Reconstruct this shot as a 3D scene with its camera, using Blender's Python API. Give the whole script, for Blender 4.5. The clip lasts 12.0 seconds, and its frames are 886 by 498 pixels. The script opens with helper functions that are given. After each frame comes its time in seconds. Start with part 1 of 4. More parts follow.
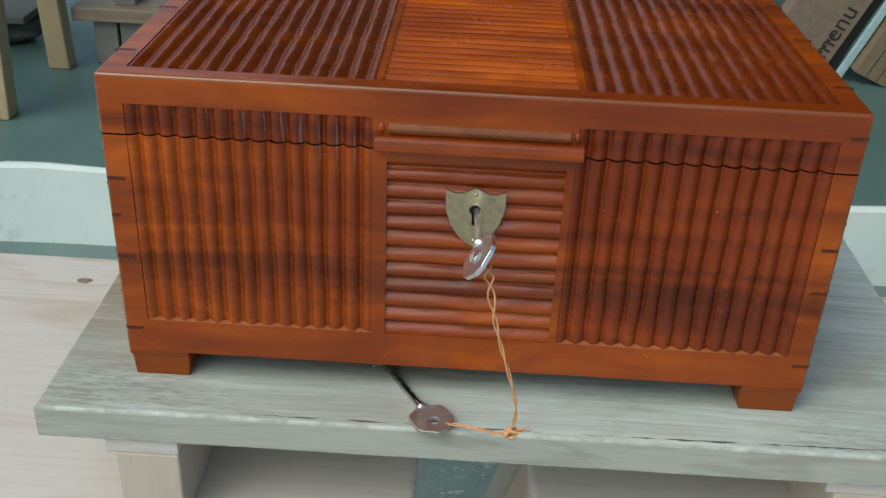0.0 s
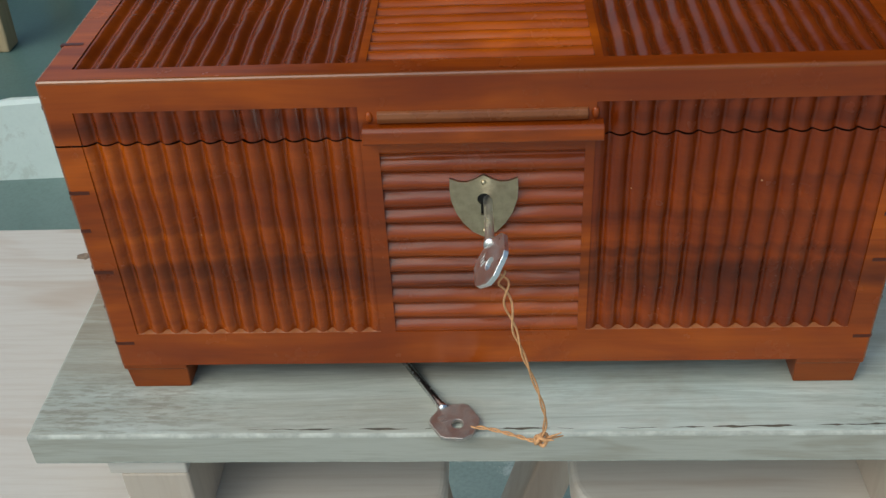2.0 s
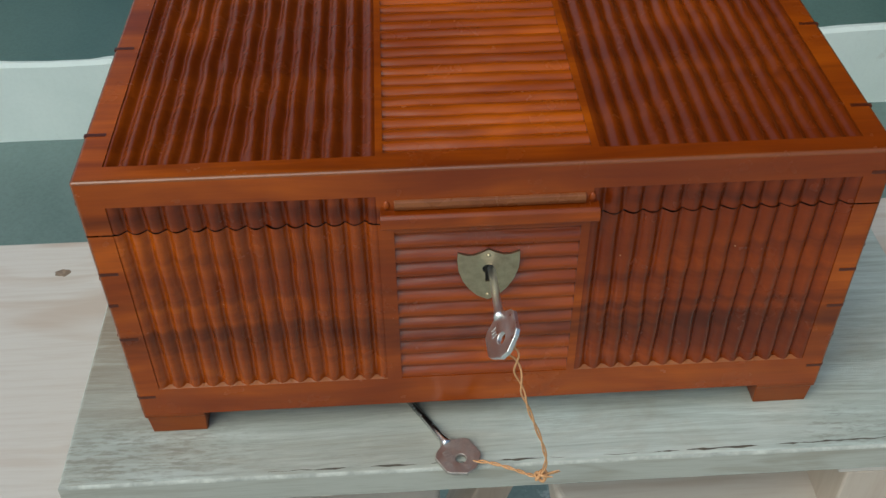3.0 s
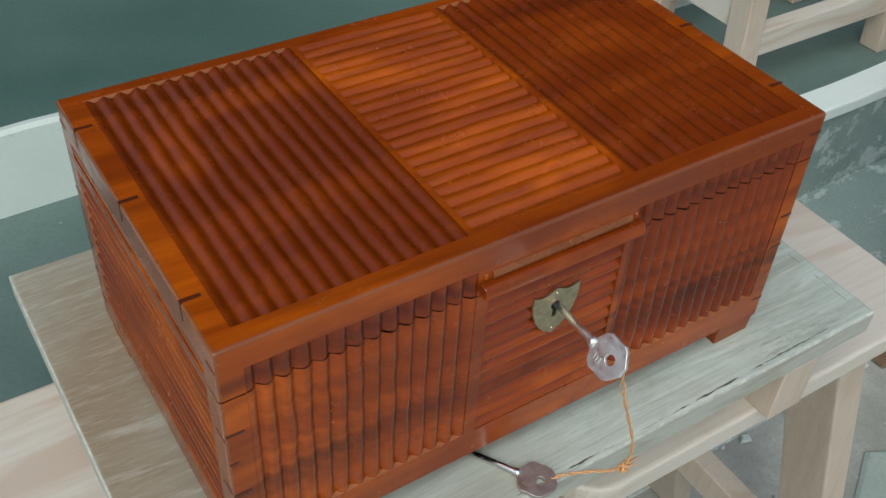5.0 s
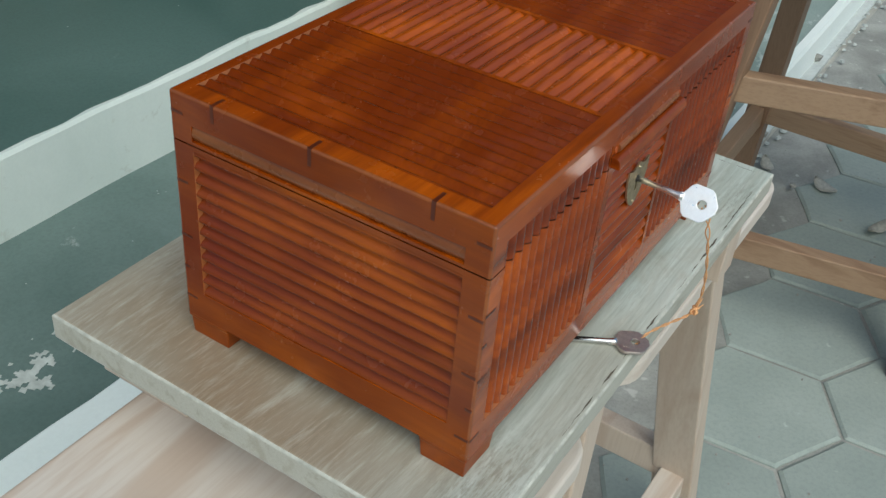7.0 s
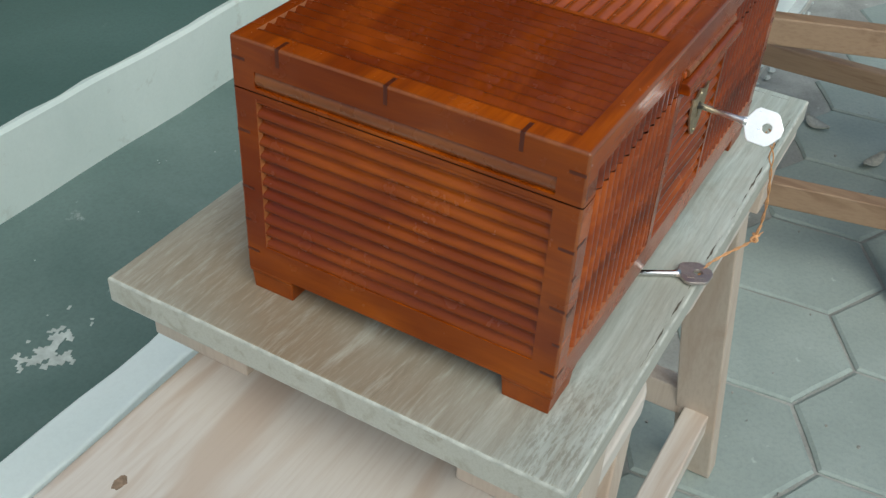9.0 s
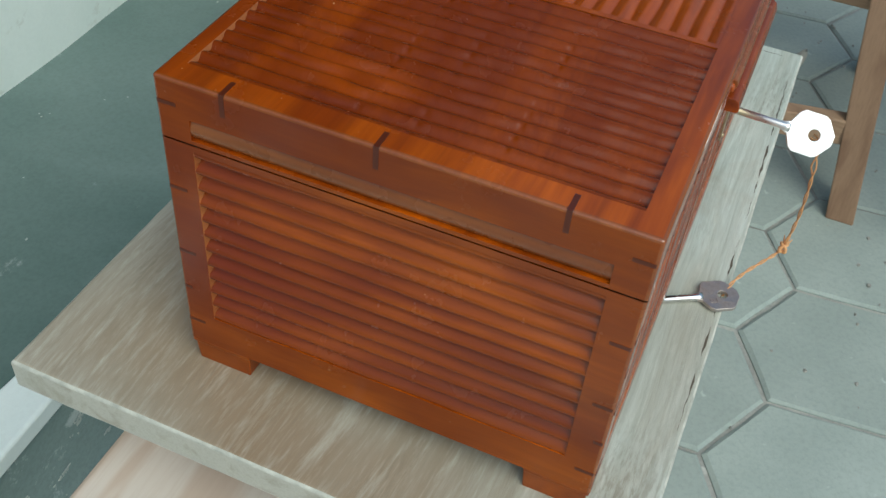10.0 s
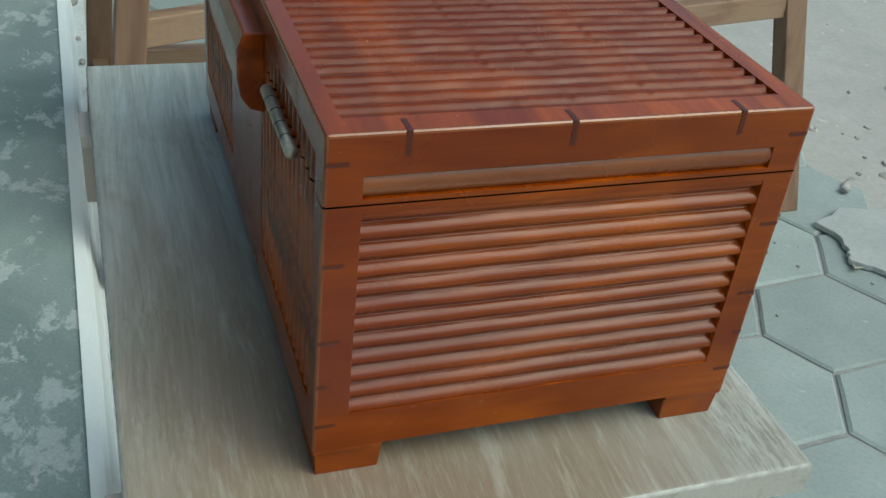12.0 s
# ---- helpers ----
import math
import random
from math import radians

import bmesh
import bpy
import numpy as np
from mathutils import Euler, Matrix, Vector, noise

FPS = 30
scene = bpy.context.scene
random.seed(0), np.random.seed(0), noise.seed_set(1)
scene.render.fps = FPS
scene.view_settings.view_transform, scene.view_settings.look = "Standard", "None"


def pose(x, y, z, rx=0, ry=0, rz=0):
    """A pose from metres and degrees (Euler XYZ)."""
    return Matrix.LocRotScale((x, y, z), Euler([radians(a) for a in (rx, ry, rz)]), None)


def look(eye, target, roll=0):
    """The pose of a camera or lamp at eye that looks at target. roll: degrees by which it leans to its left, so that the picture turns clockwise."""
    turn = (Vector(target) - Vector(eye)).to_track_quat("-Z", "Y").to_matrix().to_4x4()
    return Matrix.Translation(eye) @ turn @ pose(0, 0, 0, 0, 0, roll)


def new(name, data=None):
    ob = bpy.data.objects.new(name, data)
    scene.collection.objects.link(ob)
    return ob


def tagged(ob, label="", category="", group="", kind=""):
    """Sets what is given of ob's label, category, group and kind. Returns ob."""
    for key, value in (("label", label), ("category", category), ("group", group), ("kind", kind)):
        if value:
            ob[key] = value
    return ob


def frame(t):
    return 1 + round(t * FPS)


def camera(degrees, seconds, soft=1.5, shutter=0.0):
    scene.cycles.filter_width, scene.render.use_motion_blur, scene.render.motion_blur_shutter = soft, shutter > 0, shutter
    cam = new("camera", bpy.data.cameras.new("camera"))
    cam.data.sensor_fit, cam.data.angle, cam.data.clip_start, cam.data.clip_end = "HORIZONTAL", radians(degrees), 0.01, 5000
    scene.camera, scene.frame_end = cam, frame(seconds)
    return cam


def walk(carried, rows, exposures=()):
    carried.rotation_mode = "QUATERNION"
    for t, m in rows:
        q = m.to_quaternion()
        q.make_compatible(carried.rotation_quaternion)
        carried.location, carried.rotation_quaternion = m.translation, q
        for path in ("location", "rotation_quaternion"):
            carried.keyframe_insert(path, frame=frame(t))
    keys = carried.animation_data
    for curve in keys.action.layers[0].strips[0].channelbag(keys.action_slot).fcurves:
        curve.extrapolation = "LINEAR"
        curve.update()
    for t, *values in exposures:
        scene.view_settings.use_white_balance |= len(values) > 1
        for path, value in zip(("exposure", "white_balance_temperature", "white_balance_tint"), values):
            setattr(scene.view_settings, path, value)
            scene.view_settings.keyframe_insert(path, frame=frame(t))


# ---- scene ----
cam = camera(47.0, 12.0, soft=1.4, shutter=0.06)
PATH = [
    (0, (0.0098, 0.0364, 0.8871), (-0.0276, 1.7821, -0.0877), 2.69),
    (0.5, (0.0104, 0.062, 0.8681), (-0.0157, 1.8181, -0.089), 2.53),
    (1, (0.0101, 0.0841, 0.8647), (-0.0168, 1.8203, -0.1292), 1.19),
    (1.5, (0.0161, 0.1005, 0.8741), (-0.0343, 1.766, -0.2321), -0.52),
    (2, (0.0189, 0.1059, 0.9031), (-0.0868, 1.7104, -0.287), -3.12),
    (2.5, (0.0133, 0.1111, 0.9272), (-0.0641, 1.6436, -0.3557), -2.05),
    (3, (-0.0186, 0.1184, 0.9761), (0.0516, 1.607, -0.3588), -0.73),
    (3.5, (-0.0667, 0.1135, 1.0219), (0.1662, 1.5217, -0.3794), 1.18),
    (3.7, (-0.0794, 0.1179, 1.0274), (0.1871, 1.5236, -0.3698), 0.76),
    (5.3, (-0.2465, 0.1902, 1.005), (0.7437, 1.3412, -0.2966), 4.83),
    (5.5, (-0.2686, 0.1826, 1.0025), (0.7947, 1.293, -0.2771), 5.58),
    (6, (-0.3706, 0.182, 1.0034), (0.8234, 1.259, -0.1866), 7.63),
    (6.5, (-0.4175, 0.2329, 0.9884), (0.9008, 1.1503, -0.2023), 5.66),
    (6.7, (-0.4286, 0.2549, 0.9811), (0.9303, 1.115, -0.208), 5.68),
    (8.3, (-0.4871, 0.2973, 0.9606), (0.9741, 1.0423, -0.1844), 4.6),
    (8.5, (-0.4886, 0.2988, 0.9592), (0.9734, 1.0457, -0.1838), 4.54),
    (9, (-0.4697, 0.3142, 0.9556), (0.9248, 1.0555, -0.2705), 3.48),
    (9.5, (-0.4028, 0.3472, 0.9499), (0.9104, 1.0542, -0.3827), 3.44),
    (10, (-0.3772, 0.4109, 0.9466), (0.9833, 0.8956, -0.4372), 5.46),
    (10.2, (-0.3802, 0.4625, 0.9418), (1.0217, 0.7096, -0.4611), 5.37),
    (10.5, (-0.3851, 0.5069, 0.9426), (1.1167, 0.46, -0.3774), 7.09),
    (10.8, (-0.3887, 0.5171, 0.9423), (1.1591, 0.3866, -0.3184), 4.82),
    (11, (-0.4117, 0.5405, 0.9251), (1.1994, 0.3223, -0.2411), 6.34),
    (11.5, (-0.4349, 0.6004, 0.8872), (1.1839, 0.1729, -0.2086), 8.01),
    (12, (-0.4151, 0.671, 0.891), (1.1295, 0.0519, -0.2175), 6.96),
]
walk(cam, [(t, look(eye, target, roll)) for t, eye, target, roll in PATH],
     exposures=[(0.0, 0.26, 6000, -2), (1.0, 0.20, 6000, -1), (2.0, 0.11, 6000, -2), (3.0, 0.08, 6000, -2), (6.0, 0.25, 6080, -1), (9.5, 0.22, 6050, -2), (10.5, 0.46, 6000, -6), (11.2, 0.40, 6000, -6), (12.0, 0.24, 5980, -6)])

# ---- world, sun ----
world = bpy.data.worlds.new("world")
scene.world = world
world.use_nodes = True
wt = world.node_tree
sky = wt.nodes.new("ShaderNodeTexSky")
sky.sky_type = "NISHITA"
sky.sun_disc = False
sky.sun_elevation, sky.sun_rotation = radians(52), radians(224)
sky.air_density, sky.dust_density, sky.ozone_density = 1.3, 4.5, 1.0
wt.nodes["Background"].inputs["Strength"].default_value = 0.11
wt.links.new(sky.outputs["Color"], wt.nodes["Background"].inputs["Color"])
sun_data = bpy.data.lights.new("sun", "SUN")
sun_data.energy, sun_data.angle, sun_data.color = 0.75, radians(60), (1.0, 0.97, 0.94)
sun = new("sun", sun_data)
sun.matrix_world = look((-1.75, -1.3, 3.9), (0, 0.5, 0.6))


# ---- materials ----
def base_material(name):
    m = bpy.data.materials.new(name)
    m.use_nodes = True
    nt = m.node_tree
    return m, nt, nt.nodes["Principled BSDF"]


def node(nt, kind, **values):
    n = nt.nodes.new(kind)
    for key, value in values.items():
        n.inputs[key.replace("_", " ")].default_value = value
    return n


def ramp(nt, source, stops):
    r = nt.nodes.new("ShaderNodeValToRGB")
    while len(r.color_ramp.elements) < len(stops):
        r.color_ramp.elements.new(0.5)
    for e, (at, colour) in zip(r.color_ramp.elements, stops):
        e.position, e.color = at, (*colour, 1)
    nt.links.new(source, r.inputs["Fac"])
    return r.outputs["Color"]


def mapped(nt, scale, coords="Object", shift=(0, 0, 0)):
    tc = nt.nodes.new("ShaderNodeTexCoord")
    mp = nt.nodes.new("ShaderNodeMapping")
    mp.inputs["Scale"].default_value = scale
    mp.inputs["Location"].default_value = shift
    nt.links.new(tc.outputs[coords], mp.inputs["Vector"])
    return mp.outputs["Vector"]


def noisy(nt, vec, scale, detail=4, rough=0.55, distort=0.0):
    n = node(nt, "ShaderNodeTexNoise", Scale=scale, Detail=detail, Roughness=rough, Distortion=distort)
    nt.links.new(vec, n.inputs["Vector"])
    return n.outputs["Fac"]


def blend(nt, fac, a, b, mode="MIX"):
    n = nt.nodes.new("ShaderNodeMix")
    n.data_type, n.blend_type = "RGBA", mode
    for sock, v in ((n.inputs[0], fac), (n.inputs[6], a), (n.inputs[7], b)):
        if isinstance(v, (int, float)):
            sock.default_value = v
        elif isinstance(v, tuple):
            sock.default_value = (*v, 1)
        else:
            nt.links.new(v, sock)
    return n.outputs[2]


def spread(nt, fac, lo, hi, a=0.0, b=1.0):
    n = node(nt, "ShaderNodeMapRange", From_Min=lo, From_Max=hi, To_Min=a, To_Max=b)
    nt.links.new(fac, n.inputs["Value"])
    return n.outputs["Result"]


def bump(nt, shader, height, strength, distance):
    b = node(nt, "ShaderNodeBump", Strength=strength, Distance=distance)
    nt.links.new(height, b.inputs["Height"])
    nt.links.new(b.outputs["Normal"], shader.inputs["Normal"])


def stretch(axis, along, across):
    return tuple(along if i == "xyz".index(axis) else across for i in range(3))


def warped(nt, scale, shift=(0, 0, 0), size=6.0, amount=0.02):
    """Object coordinates bent by a slow noise, then scaled."""
    tc = nt.nodes.new("ShaderNodeTexCoord")
    slow = node(nt, "ShaderNodeTexNoise", Scale=size, Detail=1.0)
    nt.links.new(tc.outputs["Object"], slow.inputs["Vector"])
    centred = nt.nodes.new("ShaderNodeVectorMath")
    centred.operation = "SUBTRACT"
    nt.links.new(slow.outputs["Color"], centred.inputs[0])
    centred.inputs[1].default_value = (0.5, 0.5, 0.5)
    bent = nt.nodes.new("ShaderNodeVectorMath")
    bent.operation = "MULTIPLY_ADD"
    nt.links.new(centred.outputs[0], bent.inputs[0])
    bent.inputs[1].default_value = (2 * amount, 2 * amount, 2 * amount)
    nt.links.new(tc.outputs["Object"], bent.inputs[2])
    mp = nt.nodes.new("ShaderNodeMapping")
    mp.inputs["Scale"].default_value = scale
    mp.inputs["Location"].default_value = shift
    nt.links.new(bent.outputs[0], mp.inputs["Vector"])
    return mp.outputs["Vector"]


def height_band(nt, z, half, slope, seed):
    """1 inside a soft streak that runs along x at the height z, rising with x by the slope."""
    xyz = nt.nodes.new("ShaderNodeSeparateXYZ")
    nt.links.new(warped(nt, (1, 1, 1), (seed, 0, 0), 14, 0.004), xyz.inputs[0])
    tilt = node(nt, "ShaderNodeMath")
    tilt.operation = "MULTIPLY_ADD"
    nt.links.new(xyz.outputs["X"], tilt.inputs[0])
    tilt.inputs[1].default_value, tilt.inputs[2].default_value = -slope, -z + slope * seed
    add = node(nt, "ShaderNodeMath")
    nt.links.new(tilt.outputs[0], add.inputs[0])
    nt.links.new(xyz.outputs["Z"], add.inputs[1])
    size = node(nt, "ShaderNodeMath")
    size.operation = "ABSOLUTE"
    nt.links.new(add.outputs[0], size.inputs[0])
    return spread(nt, size.outputs[0], half, 0.35 * half)


def times(nt, a, b):
    m = node(nt, "ShaderNodeMath")
    m.operation = "MULTIPLY"
    nt.links.new(a, m.inputs[0])
    nt.links.new(b, m.inputs[1])
    return m.outputs[0]


def ring(nt, at, size):
    """Distance from a place on the wood, bent by noise, in units of size."""
    far = nt.nodes.new("ShaderNodeVectorMath")
    far.operation = "LENGTH"
    nt.links.new(warped(nt, tuple(1 / v for v in size), tuple(-p / v for p, v in zip(at, size)), 26, 0.006), far.inputs[0])
    return far.outputs["Value"]


def varnished(name, axis, light=(0.540, 0.108, 0.0012), mid=(0.165, 0.0205, 0.001), dark=(0.055, 0.0065, 0.0015), rough=0.20, gloss=0.42, coat=0.12, bands=(), knots=(), redder=()):
    """Red-brown varnished wood with figure along one axis, dark streaks at given heights, swirled knots and redder
    patches.
    """
    m, nt, p = base_material(name)
    zones = noisy(nt, warped(nt, stretch(axis, 9, 24), (0, 0, 0), 9, 0.03), 1.0, 3, 0.5, 0.5)
    figure = noisy(nt, warped(nt, stretch(axis, 5, 60), (5, 2, 1), 9, 0.012), 1.0, 4, 0.6, 0.5)
    lines = noisy(nt, warped(nt, stretch(axis, 2.6, 95), (3, 1, 7), 9, 0.008), 1.0, 3, 0.55)
    fibre = noisy(nt, mapped(nt, stretch(axis, 40, 900)), 1.0, 3, 0.6)
    col = ramp(nt, zones, [(0.30, tuple(0.8 * a + 0.2 * b for a, b in zip(mid, light))), (0.50, tuple(0.5 * (a + b) for a, b in zip(light, mid))), (0.68, light)])
    col = blend(nt, spread(nt, figure, 0.40, 0.66, 0, 0.65), col, mid)
    col = blend(nt, spread(nt, lines, 0.58, 0.72, 0, 0.32), col, dark)
    stain = noisy(nt, warped(nt, stretch(axis, 3.5, 38), (8, 6, 4.2), 9, 0.008), 1.0, 3, 0.5)
    col = blend(nt, spread(nt, stain, 0.56, 0.72, 0, 0.42), col, dark)
    for at, size, amount in redder:
        col = blend(nt, spread(nt, ring(nt, at, size), 1.4, 0.3, 0, amount), col, (0.140, 0.0145, 0.0012))
    for k, (z, half, slope, amount) in enumerate(bands):
        patchy = spread(nt, noisy(nt, mapped(nt, (22, 22, 60), shift=(k * 3.1, 0, 1)), 1.0, 3, 0.6), 0.30, 0.62, 0.25 * amount, amount)
        col = blend(nt, times(nt, height_band(nt, z, half, slope, 0.37 * k), patchy), col, dark)
    for at, size, amount in knots:
        away = ring(nt, at, size)
        col = blend(nt, spread(nt, away, 1.5, 0.7, 0, amount), col, tuple(1.12 * v for v in light))
        col = blend(nt, spread(nt, away, 0.55, 0.25, 0, 0.5 * amount), col, mid)
    col = blend(nt, spread(nt, fibre, 0.3, 0.7, 0, 0.16), col, (0.09, 0.018, 0.004))
    nick = node(nt, "ShaderNodeTexVoronoi", Scale=52.0)
    nt.links.new(mapped(nt, (1, 1, 1), shift=(0.3, 0.1, 0.7)), nick.inputs["Vector"])
    col = blend(nt, spread(nt, nick.outputs["Distance"], 0.012, 0.028, 0.7, 0), col, (0.55, 0.30, 0.14))
    nt.links.new(col, p.inputs["Base Color"])
    rg = spread(nt, noisy(nt, mapped(nt, (60, 60, 60)), 1.0, 4), 0.3, 0.7, rough - 0.05, rough + 0.10)
    nt.links.new(rg, p.inputs["Roughness"])
    p.inputs["Coat Weight"].default_value = coat
    p.inputs["Specular IOR Level"].default_value = gloss
    p.inputs["Coat Roughness"].default_value = 0.10
    bump(nt, p, fibre, 0.10, 0.0006)
    return m


def raw_wood(name, axis, light, mid, dark, rough=0.52, scale=1.0, knots=True):
    """Bare sanded softwood with soft grain along one axis."""
    m, nt, p = base_material(name)
    wave = noisy(nt, warped(nt, stretch(axis, 2.0 * scale, 17 * scale), (0, 0, 0), 5, 0.02), 1.0, 4, 0.55, 0.9)
    fine = noisy(nt, mapped(nt, stretch(axis, 18 * scale, 320 * scale)), 1.0, 4, 0.6)
    col = ramp(nt, wave, [(0.34, mid), (0.44, light), (0.56, light), (0.66, mid)])
    rand = nt.nodes.new("ShaderNodeObjectInfo").outputs["Random"]
    col = blend(nt, spread(nt, fine, 0.45, 0.75, 0, 0.35), col, dark)
    col = blend(nt, spread(nt, rand, 0, 1, 0, 0.25), col, mid)
    if knots:
        v = node(nt, "ShaderNodeTexVoronoi", Scale=1.0)
        nt.links.new(mapped(nt, stretch(axis, 4.5, 9), shift=(0.35, 0.2, 0.1)), v.inputs["Vector"])
        col = blend(nt, spread(nt, v.outputs["Distance"], 0.035, 0.09, 0.75, 0), col, (0.16, 0.10, 0.06))
    nt.links.new(col, p.inputs["Base Color"])
    p.inputs["Roughness"].default_value = rough
    bump(nt, p, fine, 0.18, 0.0006)
    return m


def weathered(name):
    """Grey-green weathered plywood with bent raised grain along x, pale scuffs, brown stains and painted shade behind
    the chest.
    """
    m, nt, p = base_material(name)
    streak = noisy(nt, warped(nt, (9, 200, 200), (0, 0, 0), 3.5, 0.022), 1.0, 7, 0.72, 0.8)
    bands = noisy(nt, warped(nt, (5, 55, 55), (7, 1, 2), 3.5, 0.022), 1.0, 3, 0.6)
    broad = noisy(nt, mapped(nt, (7, 11, 11), shift=(1, 5, 2)), 1.0, 5, 0.65, 0.6)
    scuff = noisy(nt, warped(nt, (16, 130, 130), (2, 8, 5), 8, 0.015), 1.0, 6, 0.7)
    fleck = noisy(nt, mapped(nt, (90, 420, 420), shift=(4, 2, 0)), 1.0, 4, 0.7)
    zone = noisy(nt, mapped(nt, (10, 14, 14), shift=(6, 3, 1)), 1.0, 2, 0.5)
    col = ramp(nt, streak, [(0.28, (0.335, 0.37, 0.33)), (0.45, (0.455, 0.505, 0.46)), (0.62, (0.555, 0.61, 0.565)), (0.78, (0.67, 0.725, 0.68))])
    col = blend(nt, spread(nt, bands, 0.46, 0.66, 0, 0.42), col, (0.27, 0.255, 0.195))
    col = blend(nt, spread(nt, broad, 0.52, 0.70, 0, 0.52), col, (0.31, 0.250, 0.170))
    # Brown stain, widened so its colour also paints the chest's shade behind it.
    away = nt.nodes.new("ShaderNodeVectorMath")
    away.operation = "LENGTH"
    nt.links.new(warped(nt, (4.6, 5.2, 1), (0.74, -0.18, 0), 12, 0.05), away.inputs[0])
    col = blend(nt, spread(nt, away.outputs["Value"], 0.2, 1.1, 0.9, 0), col, (0.27, 0.19, 0.115))
    col = blend(nt, spread(nt, scuff, 0.54, 0.72, 0, 0.35), col, (0.66, 0.67, 0.60))
    spots = node(nt, "ShaderNodeMath")
    spots.operation = "MULTIPLY"
    nt.links.new(spread(nt, fleck, 0.50, 0.60, 0, 0.40), spots.inputs[0])
    nt.links.new(spread(nt, zone, 0.55, 0.66, 0.08, 1.0), spots.inputs[1])
    col = blend(nt, spots.outputs[0], col, (0.17, 0.15, 0.11))
    near = nt.nodes.new("ShaderNodeVectorMath")
    near.operation = "LENGTH"
    nt.links.new(mapped(nt, (17, 42, 1), shift=(3.1, 5.15, 0)), near.inputs[0])
    worn = node(nt, "ShaderNodeMath")
    worn.operation = "MULTIPLY"
    nt.links.new(spread(nt, near.outputs["Value"], 0.4, 1.2, 1, 0), worn.inputs[0])
    nt.links.new(spread(nt, fleck, 0.46, 0.60, 0, 0.5), worn.inputs[1])
    col = blend(nt, worn.outputs[0], col, (0.19, 0.165, 0.115))
    hair = noisy(nt, warped(nt, (30, 620, 620), (1, 3, 9), 3.5, 0.022), 1.0, 4, 0.65)
    col = blend(nt, spread(nt, hair, 0.52, 0.70, 0, 0.16), col, (0.70, 0.72, 0.66))
    col = blend(nt, spread(nt, hair, 0.46, 0.32, 0, 0.22), col, (0.22, 0.20, 0.155))
    nt.links.new(col, p.inputs["Base Color"])
    p.inputs["Roughness"].default_value = 0.72
    bump(nt, p, streak, 0.35, 0.0012)
    return m


def stained_paint(name, paint, under, patch, rough, amount=0.62, size=6.0, pale=(0.35, 0.38, 0.35), gritty=0.18):
    """Painted cement, cloudy, with chipped pale patches."""
    m, nt, p = base_material(name)
    cloud = noisy(nt, mapped(nt, (3, 3, 3)), 1.0, 5, 0.6, 0.5)
    chips = noisy(nt, mapped(nt, (size, size * 1.3, size)), 1.0, 8, 0.72, 0.3)
    grit = noisy(nt, mapped(nt, (220, 220, 220)), 1.0, 3, 0.6)
    col = ramp(nt, cloud, [(0.32, paint), (0.68, under)])
    col = blend(nt, spread(nt, chips, amount, amount + 0.05, 0, patch), col, pale)
    col = blend(nt, spread(nt, grit, 0.4, 0.7, 0, gritty), col, (0.03, 0.04, 0.04))
    nt.links.new(col, p.inputs["Base Color"])
    rg = spread(nt, cloud, 0.3, 0.7, rough, rough + 0.2)
    nt.links.new(rg, p.inputs["Roughness"])
    bump(nt, p, chips, 0.25, 0.002)
    return m


def concrete(name, a, b, grain=140.0, rough=0.85, relief=0.0012):
    m, nt, p = base_material(name)
    cloud = noisy(nt, mapped(nt, (7, 7, 7)), 1.0, 5, 0.6, 0.4)
    grit = noisy(nt, mapped(nt, (grain, grain, grain)), 1.0, 5, 0.7)
    spots = noisy(nt, mapped(nt, (38, 38, 38), shift=(2, 2, 0)), 1.0, 3, 0.5)
    rand = nt.nodes.new("ShaderNodeObjectInfo").outputs["Random"]
    col = ramp(nt, cloud, [(0.3, a), (0.7, b)])
    col = blend(nt, spread(nt, rand, 0, 1, 0, 0.45), col, tuple(0.72 * v for v in a))
    col = blend(nt, spread(nt, grit, 0.45, 0.75, 0, 0.3), col, tuple(0.5 * v for v in a))
    col = blend(nt, spread(nt, spots, 0.68, 0.74, 0, 0.4), col, tuple(min(1, 1.5 * v) for v in b))
    nt.links.new(col, p.inputs["Base Color"])
    p.inputs["Roughness"].default_value = rough
    bump(nt, p, grit, 0.35, relief)
    return m


def metal(name, colour, rough, tarnish=None):
    m, nt, p = base_material(name)
    blot = noisy(nt, mapped(nt, (260, 260, 260)), 1.0, 4, 0.6)
    nt.links.new(ramp(nt, blot, [(0.35, colour), (0.7, tarnish or tuple(0.75 * v for v in colour))]), p.inputs["Base Color"])
    p.inputs["Metallic"].default_value = 1.0
    nt.links.new(spread(nt, blot, 0.3, 0.7, rough * 0.7, rough * 1.4), p.inputs["Roughness"])
    bump(nt, p, blot, 0.08, 0.0004)
    return m


def plain(name, colour, rough=0.6, grain=90.0, vary=0.25):
    m, nt, p = base_material(name)
    n = noisy(nt, mapped(nt, (grain, grain, grain)), 1.0, 4, 0.6)
    nt.links.new(ramp(nt, n, [(0.3, tuple(v * (1 - vary) for v in colour)), (0.7, colour)]), p.inputs["Base Color"])
    p.inputs["Roughness"].default_value = rough
    bump(nt, p, n, 0.15, 0.001)
    return m


